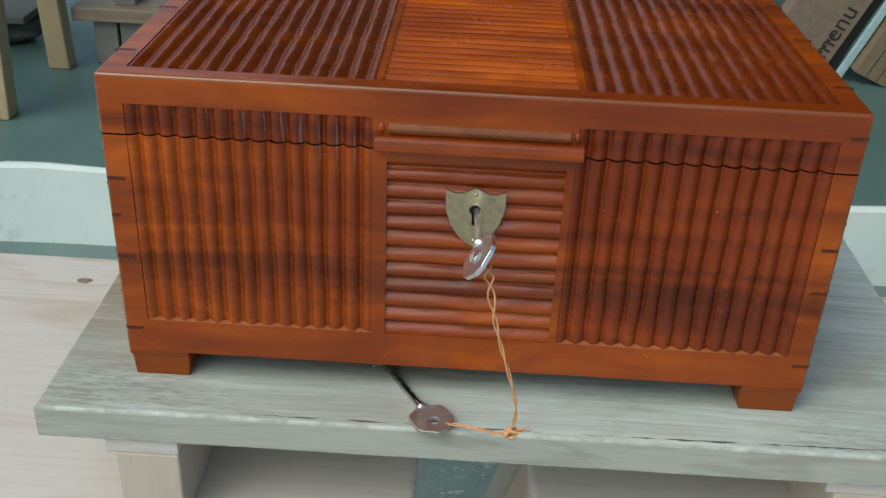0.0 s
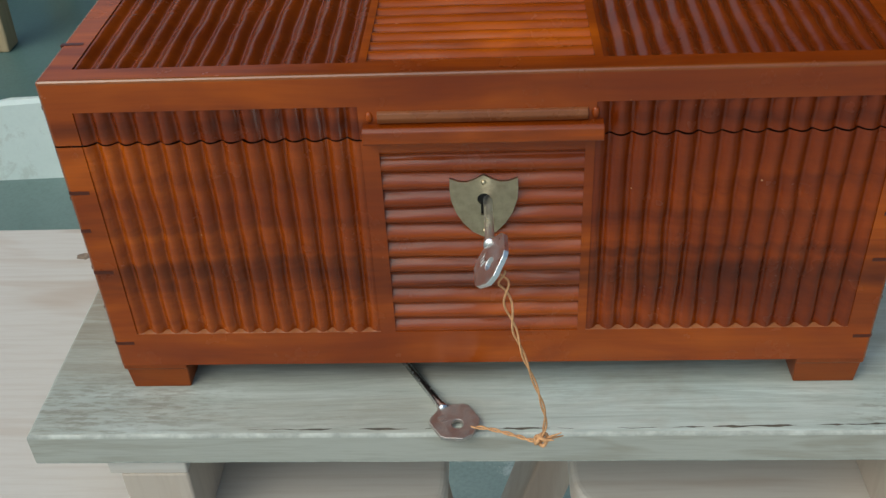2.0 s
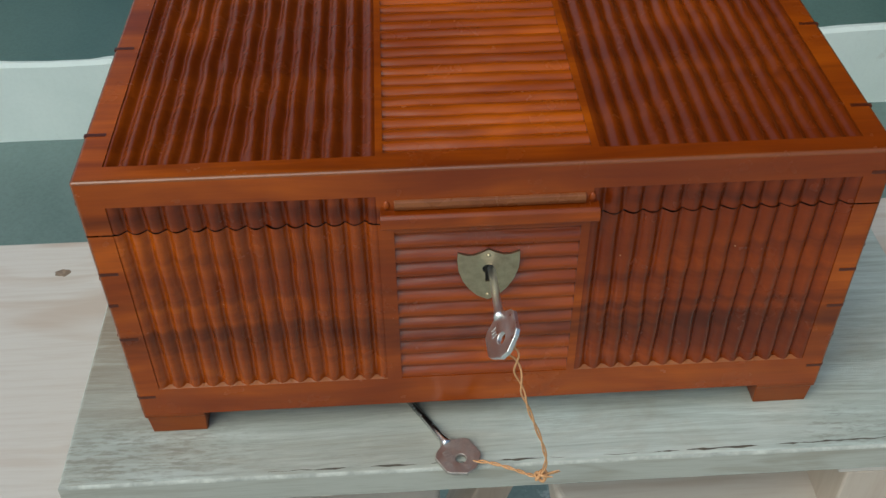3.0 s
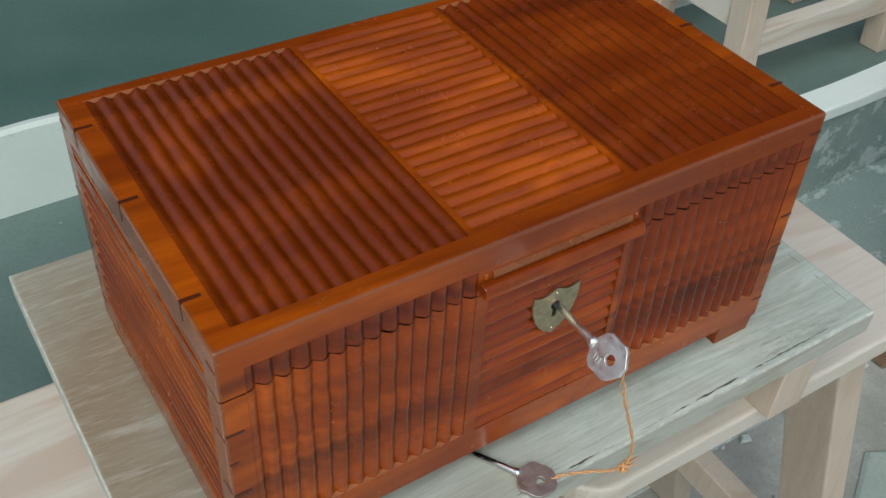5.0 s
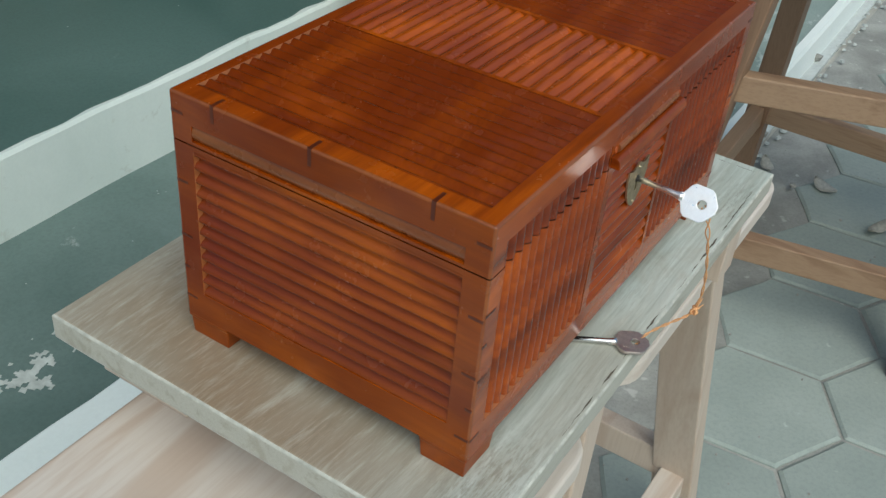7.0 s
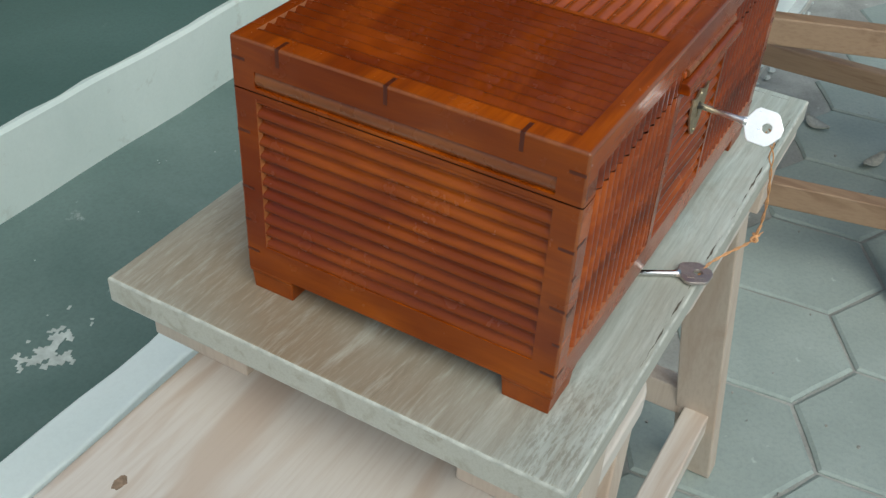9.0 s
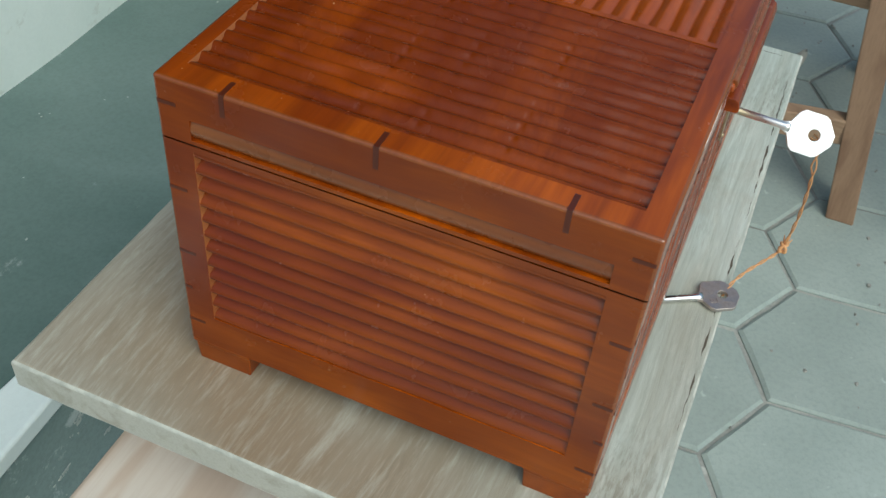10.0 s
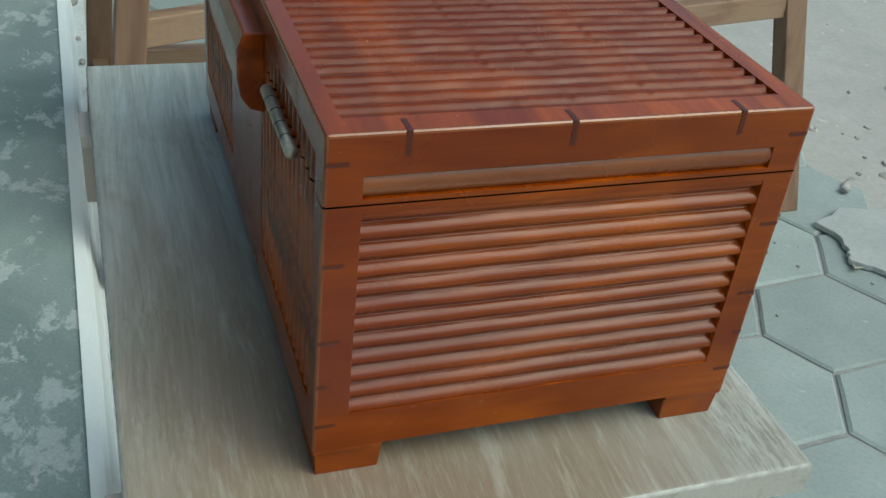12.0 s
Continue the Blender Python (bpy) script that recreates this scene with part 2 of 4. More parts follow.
FRONT_BANDS = ((0.062, 0.0085, 0.0, 0.75), (0.071, 0.0035, 0.02, 0.55), (0.089, 0.003, 0.01, 0.35), (0.133, 0.004, 0.0, 0.5))
RED_PATCHES = (((-0.16, 0.085, 0.085), (0.06, 0.070, 0.11), 0.60), ((-0.16, -0.02, 0.080), (0.06, 0.045, 0.022), 0.30))
WOOD_X = varnished("varnished_wood_x", "x", bands=FRONT_BANDS)
# Same varnish, darkened in colour to stand for weaker light on the sides.
WOOD_Y = varnished("varnished_wood_y_dimmed", "y", (0.400, 0.090, 0.0016), (0.140, 0.0205, 0.0012), gloss=0.34, coat=0.06, redder=RED_PATCHES)
# Redder wood, its colour darkened further for the dimmer light at the right.
WOOD_RED = varnished("deep_red_panel_wood", "x", (0.335, 0.055, 0.0012), (0.125, 0.0140, 0.001), (0.042, 0.0055, 0.001), bands=FRONT_BANDS)
FOOT_WOOD = varnished("dull_foot_wood", "x", (0.380, 0.084, 0.004), (0.180, 0.030, 0.002), rough=0.33, gloss=0.35, coat=0.0)
# Worn bevels; paler mid tone and extra gloss put a sky highlight along edges.
WOOD_EDGE = varnished("worn_edge_highlight_wood", "x", (0.30, 0.082, 0.010), (0.20, 0.045, 0.006), (0.12, 0.02, 0.004), 0.20, 0.6, 0.5)
SWIRLS = (((-0.127, 0.026, 0.153), (0.012, 0.017, 0.05), 0.75), ((-0.150, -0.036, 0.153), (0.007, 0.018, 0.05), 0.6), ((0.105, 0.020, 0.153), (0.020, 0.012, 0.05), 0.6))
WOOD_TOP = varnished("red_lid_wood", "x", (0.250, 0.0445, 0.0014), (0.120, 0.0155, 0.001), (0.052, 0.006, 0.001), 0.21, 0.32, 0.05, knots=SWIRLS)
WOOD_WORN = varnished("worn_moulding_wood", "y", (0.27, 0.090, 0.026), (0.17, 0.046, 0.013), (0.10, 0.028, 0.008), 0.26, 0.45)
RAW_LIP = varnished("pale_carved_edge", "x", (0.40, 0.15, 0.05), (0.28, 0.085, 0.022), (0.14, 0.035, 0.010), 0.35)
WOOD_DARK = varnished("dark_core_wood", "x", (0.05, 0.012, 0.004), (0.035, 0.008, 0.003), (0.02, 0.005, 0.002), 0.6, 0.2, 0.0)
SPLINE = varnished("spline_wood", "y", (0.10, 0.019, 0.005), (0.075, 0.013, 0.004), (0.045, 0.008, 0.003), 0.3)
PALE_X = raw_wood("pale_wood_x", "x", (0.66, 0.61, 0.555), (0.55, 0.455, 0.38), (0.465, 0.36, 0.285))
PALE_Z = raw_wood("pale_wood_z", "z", (0.58, 0.49, 0.41), (0.50, 0.39, 0.31), (0.38, 0.28, 0.21), knots=False)
TEAK_Z = raw_wood("brown_wood_z", "z", (0.28, 0.175, 0.11), (0.20, 0.115, 0.07), (0.13, 0.075, 0.045), knots=False)
TEAK_X = raw_wood("brown_wood_x", "x", (0.35, 0.235, 0.15), (0.25, 0.155, 0.095), (0.17, 0.10, 0.06), knots=False)
TEAK_Y = raw_wood("brown_wood_y", "y", (0.35, 0.235, 0.15), (0.25, 0.155, 0.095), (0.17, 0.10, 0.06), knots=False)
BOARD = weathered("weathered_plywood")
BOARD_EDGE = raw_wood("plywood_edge", "x", (0.47, 0.475, 0.425), (0.37, 0.355, 0.30), (0.25, 0.22, 0.17), 0.7, 3.0, False)
BOARD_RIM = plain("rubbed_pale_rim", (0.60, 0.61, 0.55), 0.75, 150, 0.42)
GREEN_FLOOR = stained_paint("green_floor_paint", (0.064, 0.122, 0.110), (0.112, 0.185, 0.168), 0.8, 0.32, 0.69, 9.0)
GREEN_STEP = stained_paint("green_step_paint", (0.19, 0.26, 0.248), (0.33, 0.405, 0.385), 0.8, 0.36, 0.54, 13.0, (0.52, 0.58, 0.57))
WHITE_PAINT = stained_paint("white_floor_paint", (0.63, 0.72, 0.685), (0.76, 0.83, 0.795), 0.45, 0.5, 0.575, 9.0, (0.50, 0.53, 0.48), 0.03)
BRIGHT_PAINT = stained_paint("white_kerb_paint", (0.72, 0.80, 0.79), (0.80, 0.86, 0.85), 0.5, 0.5, 0.70, 6.0, (0.50, 0.52, 0.48), 0.04)
PAVER = concrete("grey_paver", (0.314, 0.372, 0.350), (0.415, 0.476, 0.450))
JOINT = concrete("dark_joint_sand", (0.22, 0.225, 0.21), (0.48, 0.49, 0.465), 200)
SAND = concrete("sandy_ground", (0.44, 0.435, 0.395), (0.56, 0.555, 0.51), 60, 0.95, 0.004)
PALE_CEMENT = concrete("pale_cement", (0.48, 0.52, 0.51), (0.62, 0.66, 0.65), 90, 0.9, 0.003)
BRASS = metal("tarnished_brass", (0.60, 0.51, 0.34), 0.40, (0.44, 0.36, 0.24))
HINGE_METAL = metal("dull_hinge_metal", (0.70, 0.65, 0.54), 0.55, (0.58, 0.53, 0.44))
NICKEL = metal("bright_nickel", (0.94, 0.94, 0.93), 0.35, (0.86, 0.86, 0.86))
STEEL = metal("nickel_steel", (0.75, 0.75, 0.75), 0.22, (0.60, 0.60, 0.62))
DULL_STEEL = metal("brownish_steel", (0.60, 0.54, 0.50), 0.5, (0.47, 0.41, 0.38))
DARK = plain("dark_hole", (0.01, 0.008, 0.006), 0.9)
STRING = plain("orange_string", (0.78, 0.42, 0.19), 0.8, 900, 0.35)
WALL = plain("grey_plaster", (0.30, 0.31, 0.29), 0.9, 20)
UNSEEN_ROOF = plain("unseen_grey_roof", (0.22, 0.22, 0.21), 0.9, 12)
CARD = plain("brown_cardboard", (0.22, 0.165, 0.10), 0.85, 60)
CARD_PINK = plain("pinkish_cardboard", (0.24, 0.175, 0.125), 0.85, 60)
INK = plain("black_print", (0.03, 0.026, 0.022), 0.8)
BLUE_ROD = plain("pale_blue_paint", (0.42, 0.58, 0.62), 0.4)
WHITE_TIE = plain("white_plastic", (0.7, 0.7, 0.68), 0.5)
SACK = plain("grey_green_cloth", (0.10, 0.12, 0.105), 0.95, 120, 0.4)
LEAF = plain("dry_pale_leaf", (0.55, 0.54, 0.47), 0.8, 160, 0.35)
LEAF_YELLOW = plain("yellow_leaf", (0.48, 0.30, 0.08), 0.7, 160, 0.3)
STONE = plain("grey_stone", (0.38, 0.38, 0.35), 0.9, 140, 0.4)


# ---- mesh helpers ----
def finish(name, bm, material, smooth=False):
    bmesh.ops.recalc_face_normals(bm, faces=bm.faces)
    me = bpy.data.meshes.new(name)
    bm.to_mesh(me)
    bm.free()
    me.materials.append(material)
    if smooth:
        me.shade_smooth()
    return new(name, me)


def part(name, bm, material, parent, label="", smooth=False):
    ob = finish(name, bm, material, smooth)
    ob.parent = parent
    return tagged(ob, label) if label else ob


def thing(name, at, label, category, group="", kind=""):
    ob = new(name)
    ob.empty_display_size = 0.05
    ob.location = at
    return tagged(ob, label, category, group, kind)


def block(bm, lo, hi, bevel=0.0, segments=2):
    g = bmesh.ops.create_cube(bm, size=1)
    for v in g["verts"]:
        v.co = Vector([lo[i] + (v.co[i] + 0.5) * (hi[i] - lo[i]) for i in range(3)])
    if bevel:
        edges = list({e for v in g["verts"] for e in v.link_edges})
        bmesh.ops.bevel(bm, geom=edges, offset=bevel, segments=segments, affect="EDGES", profile=0.5)
    return bm


def cuboid(lo, hi, bevel=0.0, segments=2):
    return block(bmesh.new(), lo, hi, bevel, segments)


def beam(a, b, wide, deep, side=(1, 0, 0), bevel=0.002, taper=1.0):
    """A square-cut bar from a to b; wide along side, deep across; its ends lie level."""
    a, b, bm = Vector(a), Vector(b), bmesh.new()
    axis = (b - a).normalized()
    u = Vector(side)
    level = abs(axis.z) > 0.6
    if level:
        w = Vector((0, 0, 1)).cross(u).normalized()
    else:
        u = (u - axis * u.dot(axis)).normalized()
        w = axis.cross(u).normalized()
    rings = []
    for c, k in ((a, taper), (b, 1.0)):
        rings.append([bm.verts.new(c + u * (sx * wide * k / 2) + w * (sy * deep * k / 2)) for sx, sy in ((-1, -1), (1, -1), (1, 1), (-1, 1))])
    for i in range(4):
        bm.faces.new((rings[0][i], rings[0][(i + 1) % 4], rings[1][(i + 1) % 4], rings[1][i]))
    bm.faces.new(rings[0][::-1]), bm.faces.new(rings[1])
    bmesh.ops.bevel(bm, geom=bm.edges[:], offset=bevel, segments=2, affect="EDGES", profile=0.5)
    return bm


def rounded_outline(x0, y0, x1, y1, r, n=6):
    pts = []
    for cx, cy, a0 in ((x1 - r, y1 - r, 0), (x0 + r, y1 - r, 90), (x0 + r, y0 + r, 180), (x1 - r, y0 + r, 270)):
        for k in range(n + 1):
            a = radians(a0 + 90 * k / n)
            pts.append((cx + r * math.cos(a), cy + r * math.sin(a)))
    return pts


def slab(points, z0, z1, bevel=0.0, hole=None, bm=None):
    """A plate over an outline in x, y, with an optional hole."""
    bm = bm or bmesh.new()
    loops = [points] + ([hole] if hole else [])
    edges = []
    for loop in loops:
        vs = [bm.verts.new((x, y, z0)) for x, y in loop]
        edges += [bm.edges.new((vs[i], vs[(i + 1) % len(vs)])) for i in range(len(vs))]
    if hole:
        faces = [f for f in bmesh.ops.triangle_fill(bm, edges=edges, use_beauty=True)["geom"] if isinstance(f, bmesh.types.BMFace)]
    else:
        faces = [bm.faces.new([e.verts[0] for e in edges])]
    ext = bmesh.ops.extrude_face_region(bm, geom=faces)
    top = [v for v in ext["geom"] if isinstance(v, bmesh.types.BMVert)]
    for v in top:
        v.co.z = z1
    if bevel:
        bmesh.ops.recalc_face_normals(bm, faces=bm.faces)
        sel = [e for e in bm.edges if len(e.link_faces) == 2 and e.calc_face_angle(0) > 0.8 and abs(e.verts[0].co.z - e.verts[1].co.z) < 1e-6]
        bmesh.ops.bevel(bm, geom=sel, offset=bevel, segments=3, affect="EDGES", profile=0.5)
    return bm


def tube(points, radius, sides=8, bm=None, cap=True):
    bm = bm or bmesh.new()
    pts = [Vector(p) for p in points]
    rings, up = [], Vector((0.3, 0.2, 1)).normalized()
    for i, p in enumerate(pts):
        d = (pts[min(i + 1, len(pts) - 1)] - pts[max(i - 1, 0)]).normalized()
        u = d.cross(up)
        u = u.normalized() if u.length > 1e-4 else d.orthogonal().normalized()
        w = d.cross(u).normalized()
        up = -w if w.dot(up) < 0 else w
        rr = radius[i] if isinstance(radius, (list, tuple)) else radius
        rings.append([bm.verts.new(p + (u * math.cos(2 * math.pi * k / sides) + w * math.sin(2 * math.pi * k / sides)) * rr) for k in range(sides)])
    for a, b in zip(rings, rings[1:]):
        for k in range(sides):
            bm.faces.new((a[k], a[(k + 1) % sides], b[(k + 1) % sides], b[k]))
    if cap:
        bm.faces.new(rings[0][::-1]), bm.faces.new(rings[-1])
    return bm


def smooth_path(points, steps):
    """Points along a soft curve through the given ones."""
    p = [Vector(v) for v in points]
    p = [2 * p[0] - p[1]] + p + [2 * p[-1] - p[-2]]
    out = []
    for i in range(1, len(p) - 2):
        for k in range(steps):
            t = k / steps
            out.append(0.5 * (2 * p[i] + (p[i + 1] - p[i - 1]) * t + (2 * p[i - 1] - 5 * p[i] + 4 * p[i + 1] - p[i + 2]) * t * t
                              + (3 * p[i] - p[i - 1] - 3 * p[i + 1] + p[i + 2]) * t ** 3))
    return out + [p[-2]]


# ---- the place: floors, steps, added walls and ceiling ----
def structure(name, bm, material, label, category, smooth=False):
    return tagged(finish(name, bm, material, smooth), label, category, "", "structure")


GROUND, STEP, TREAD, UPPER = -0.058, 0.009, 0.175, 0.292
ALONG = 0.0106


def askew(ob):
    """The steps run a little out of line with the chest."""
    ob.rotation_euler.z = ALONG
    return ob


structure("ground", cuboid((-150, -150, GROUND - 0.30), (150, 150, GROUND - 0.010)), SAND, "pale sandy trodden ground round the paving", "ground")
structure("pavement_bed", cuboid((-1.50, -0.72, GROUND - 0.011), (3.0, 0.665, GROUND - 0.0055)), JOINT, "dark sand bed in the paving joints", "pavement")
askew(structure("cement_strip", cuboid((-6, 0.655, GROUND - 0.011), (6, 0.71, GROUND + 0.001)), PALE_CEMENT, "rough pale cement strip along the white kerb", "pavement"))
askew(structure("step_floor", cuboid((-6, 0.708, GROUND - 0.011), (6, 0.922, STEP)), GREEN_STEP, "worn green-painted cement step with pale scuffed patches", "floor"))
kerb = bmesh.new()
prof = [(0.678, GROUND - 0.009), (0.688, 0.000), (0.694, 0.009), (0.711, 0.013), (0.711, GROUND - 0.009)]
ringa = [[kerb.verts.new((x, y, z)) for y, z in prof] for x in (-6, 6)]
for k in range(5):
    kerb.faces.new((ringa[0][k], ringa[0][(k + 1) % 5], ringa[1][(k + 1) % 5], ringa[1][k]))
kerb.faces.new(ringa[0]), kerb.faces.new(ringa[1][::-1])
askew(structure("kerb_front", kerb, BRIGHT_PAINT, "white-painted cement kerb at the edge of the green step", "kerb"))
TREAD_PAINT = stained_paint("lighter_tread_paint", (0.094, 0.148, 0.136), (0.170, 0.236, 0.218), 0.6, 0.36, 0.66, 11.0, (0.42, 0.46, 0.44))
askew(structure("step_riser", cuboid((-7, 0.921, GROUND - 0.011), (7, 0.950, TREAD - 0.004)), GREEN_STEP, "stained green-painted riser below the white step edge", "step"))
askew(structure("tread_floor", cuboid((-7, 0.950, GROUND - 0.011), (7, 1.285, TREAD)), TREAD_PAINT, "lighter grey-green painted tread between two steps", "floor"))
askew(structure("terrace_floor", cuboid((-7, 1.279, GROUND - 0.011), (7, 7, UPPER)), GREEN_FLOOR, "dark green painted smooth terrace floor", "floor"))


def uneven(y, seed, amount=0.006):
    return [(-7 + 0.05 * k, y + amount * noise.noise(Vector((k * 0.35, seed, 0))) + 0.4 * amount * noise.noise(Vector((k * 1.9, seed, 5)))) for k in range(281)]


def upright_band(line, y_back, z0, z1, seed, amount):
    """A rendered riser: a wall along a slightly uneven line, its foot and top edge not quite straight."""
    bm = bmesh.new()
    cols = []
    for k, (x, y) in enumerate(line):
        wave = amount * noise.noise(Vector((k * 0.5, seed, 3))) + 0.5 * amount * noise.noise(Vector((k * 2.3, seed, 8)))
        cols.append([bm.verts.new(p) for p in ((x, y_back, z0), (x, y, z0), (x, y + 0.001, z1 - 0.006 + wave), (x, y + 0.004, z1 + wave), (x, y_back, z1 + wave - 0.002))])
    for a, b in zip(cols, cols[1:]):
        for i in range(5):
            bm.faces.new((a[i], a[(i + 1) % 5], b[(i + 1) % 5], b[i]))
    bm.faces.new(cols[0]), bm.faces.new(cols[-1][::-1])
    return bm


askew(structure("riser_white", upright_band(uneven(1.270, 1, 0.004), 1.284, TREAD - 0.01, UPPER + 0.0015, 4, 0.0045), WHITE_PAINT, "white-painted rendered riser below the terrace floor", "step"))
askew(structure("step_stripe", slab(uneven(0.916, 7, 0.003) + uneven(0.968, 8, 0.006)[::-1], TREAD - 0.014, TREAD + 0.009, 0.004), BRIGHT_PAINT, "bright white painted edge of the step", "step"))
# Unseen walls and ceiling, added only to block sky light and shape reflections.
structure("wall_back", cuboid((-1.15, 7, -0.01), (7, 7.15, 2.9)), WALL, "unseen grey back wall added to close off light and reflections", "wall")
structure("wall_side", cuboid((4.25, 0.72, GROUND - 0.01), (4.4, 7.0, 2.9)), WALL, "unseen grey end wall added to block reflected sky at the right", "wall")
structure("ceiling", cuboid((-1.15, 1.30, 2.9), (4.4, 7.15, 3.0)), UNSEEN_ROOF, "unseen plain grey ceiling added to block sky over the terrace", "ceiling")

# ---- the chest ----
CHEST = thing("wooden_chest", (0.0139, 0.5147, 0.5925), "red-brown varnished wooden chest with fluted panels, lid closed", "chest")
CHEST.scale = (0.984, 0.980, 0.977)
HX, HY, TOPZ = 0.160, 0.0925, 0.154
XS = [-HX, -0.149, -0.0445, -0.044, -0.041, -0.038, 0.038, 0.041, 0.0415, 0.044, 0.149, HX]
YS = [-HY, -0.083, -0.079, 0.079, 0.085, HY]
DEEP = 0.0042


def face_grid(bm, us, vs, holes, at):
    """Faces over a grid of u, v, left out in the holes, with walls that go DEEP behind them."""
    def inside(u, v):
        return any(a < u < b and c < v < d for a, b, c, d in holes)
    for i in range(len(us) - 1):
        for j in range(len(vs) - 1):
            if not inside((us[i] + us[i + 1]) / 2, (vs[j] + vs[j + 1]) / 2):
                bm.faces.new([bm.verts.new(at(u, v, 0)) for u, v in ((us[i], vs[j]), (us[i + 1], vs[j]), (us[i + 1], vs[j + 1]), (us[i], vs[j + 1]))])
    for a, b, c, d in holes:
        for (u0, v0), (u1, v1) in (((a, c), (b, c)), ((b, c), (b, d)), ((b, d), (a, d)), ((a, d), (a, c))):
            if (v0 == v1 and v0 in (vs[0], vs[-1])):
                continue
            cuts = [w for w in (us if v0 == v1 else vs) if min(u0 if v0 == v1 else v0, u1 if v0 == v1 else v1) <= w <= max(u0 if v0 == v1 else v0, u1 if v0 == v1 else v1)]
            for p, q in zip(cuts, cuts[1:]):
                e0, e1 = ((p, v0), (q, v0)) if v0 == v1 else ((u0, p), (u0, q))
                bm.faces.new([bm.verts.new(at(*e0, 0)), bm.verts.new(at(*e1, 0)), bm.verts.new(at(*e1, -DEEP)), bm.verts.new(at(*e0, -DEEP))])


def front(u, v, h): return (u, -HY - h, v)
def back(u, v, h): return (u, HY + h, v)
def left(u, v, h): return (-HX - h, u, v)
def right(u, v, h): return (HX + h, u, v)
def above(u, v, h): return (u, v, TOPZ + h)


def rounded_shell(bm, zlo, zhi, amount):
    bmesh.ops.remove_doubles(bm, verts=bm.verts, dist=1e-5)
    bmesh.ops.recalc_face_normals(bm, faces=bm.faces)
    def corner(v):
        on = [abs(abs(v.co.x) - HX) < 1e-5, abs(abs(v.co.y) - HY) < 1e-5, min(abs(v.co.z - zlo), abs(v.co.z - zhi)) < 1e-5]
        return on
    sel = []
    for e in bm.edges:
        a, b = corner(e.verts[0]), corner(e.verts[1])
        if sum(p and q for p, q in zip(a, b)) >= 2 and len(e.link_faces) == 2:
            sel.append(e)
    bmesh.ops.bevel(bm, geom=sel, offset=amount, segments=3, affect="EDGES", profile=0.5)
    return bm


BZ = [0.015, 0.033, 0.120, 0.1235, 0.1265]
LZ = [0.1272, 0.129, 0.138, 0.141, TOPZ]
FRONT_HOLES = [(-0.149, -0.0445, 0.033, 0.1265), (-0.038, 0.038, 0.033, 0.1235), (0.0415, 0.149, 0.033, 0.1265)]
BACK_HOLES = [(-0.149, -0.044, 0.033, 0.1265), (0.044, 0.149, 0.033, 0.1265)]
SIDE_HOLES = [(-0.079, 0.079, 0.033, 0.1235)]
bm = bmesh.new()
face_grid(bm, XS, BZ, FRONT_HOLES, front)
face_grid(bm, XS, BZ, BACK_HOLES, back)
face_grid(bm, YS, BZ, SIDE_HOLES, left)
face_grid(bm, YS, BZ, SIDE_HOLES, right)
BODY = part("body", rounded_shell(bm, 0.015, 0.5, 0.0014), WOOD_X, CHEST, "red-brown varnished case with framed faces")
bm = bmesh.new()
LID_FRONT = [(-0.149, -0.0445, 0.1272, 0.141), (0.0415, 0.149, 0.1272, 0.141)]
LID_BACK = [(-0.149, -0.044, 0.1272, 0.141), (0.044, 0.149, 0.1272, 0.141)]
face_grid(bm, XS, LZ, LID_FRONT, front)
face_grid(bm, XS, LZ, LID_BACK, back)
face_grid(bm, YS, LZ, [(-0.079, 0.079, 0.129, 0.138)], left)
face_grid(bm, YS, LZ, [(-0.079, 0.079, 0.129, 0.138)], right)
TOP_HOLES = [(-0.149, -0.044, -0.083, 0.085), (-0.041, 0.041, -0.083, 0.085), (0.044, 0.149, -0.083, 0.085)]
face_grid(bm, XS, YS, TOP_HOLES, above)
LID = part("lid", rounded_shell(bm, -1, TOPZ, 0.0014), WOOD_X, CHEST, "closed lid with three fluted panels")
for ob in (BODY, LID):
    ob.data.materials.append(WOOD_Y)
    ob.data.materials.append(WOOD_EDGE)
    for f in ob.data.polygons:
        f.material_index = 2 if max(abs(v) for v in f.normal) < 0.97 else 1 if abs(f.normal.x) > 0.7 else 0
part("carcass", cuboid((-HX + 0.0048, -HY + 0.0048, 0.0155), (HX - 0.0048, HY - 0.0048, TOPZ - 0.0048)), WOOD_DARK, CHEST, "dark inner case")


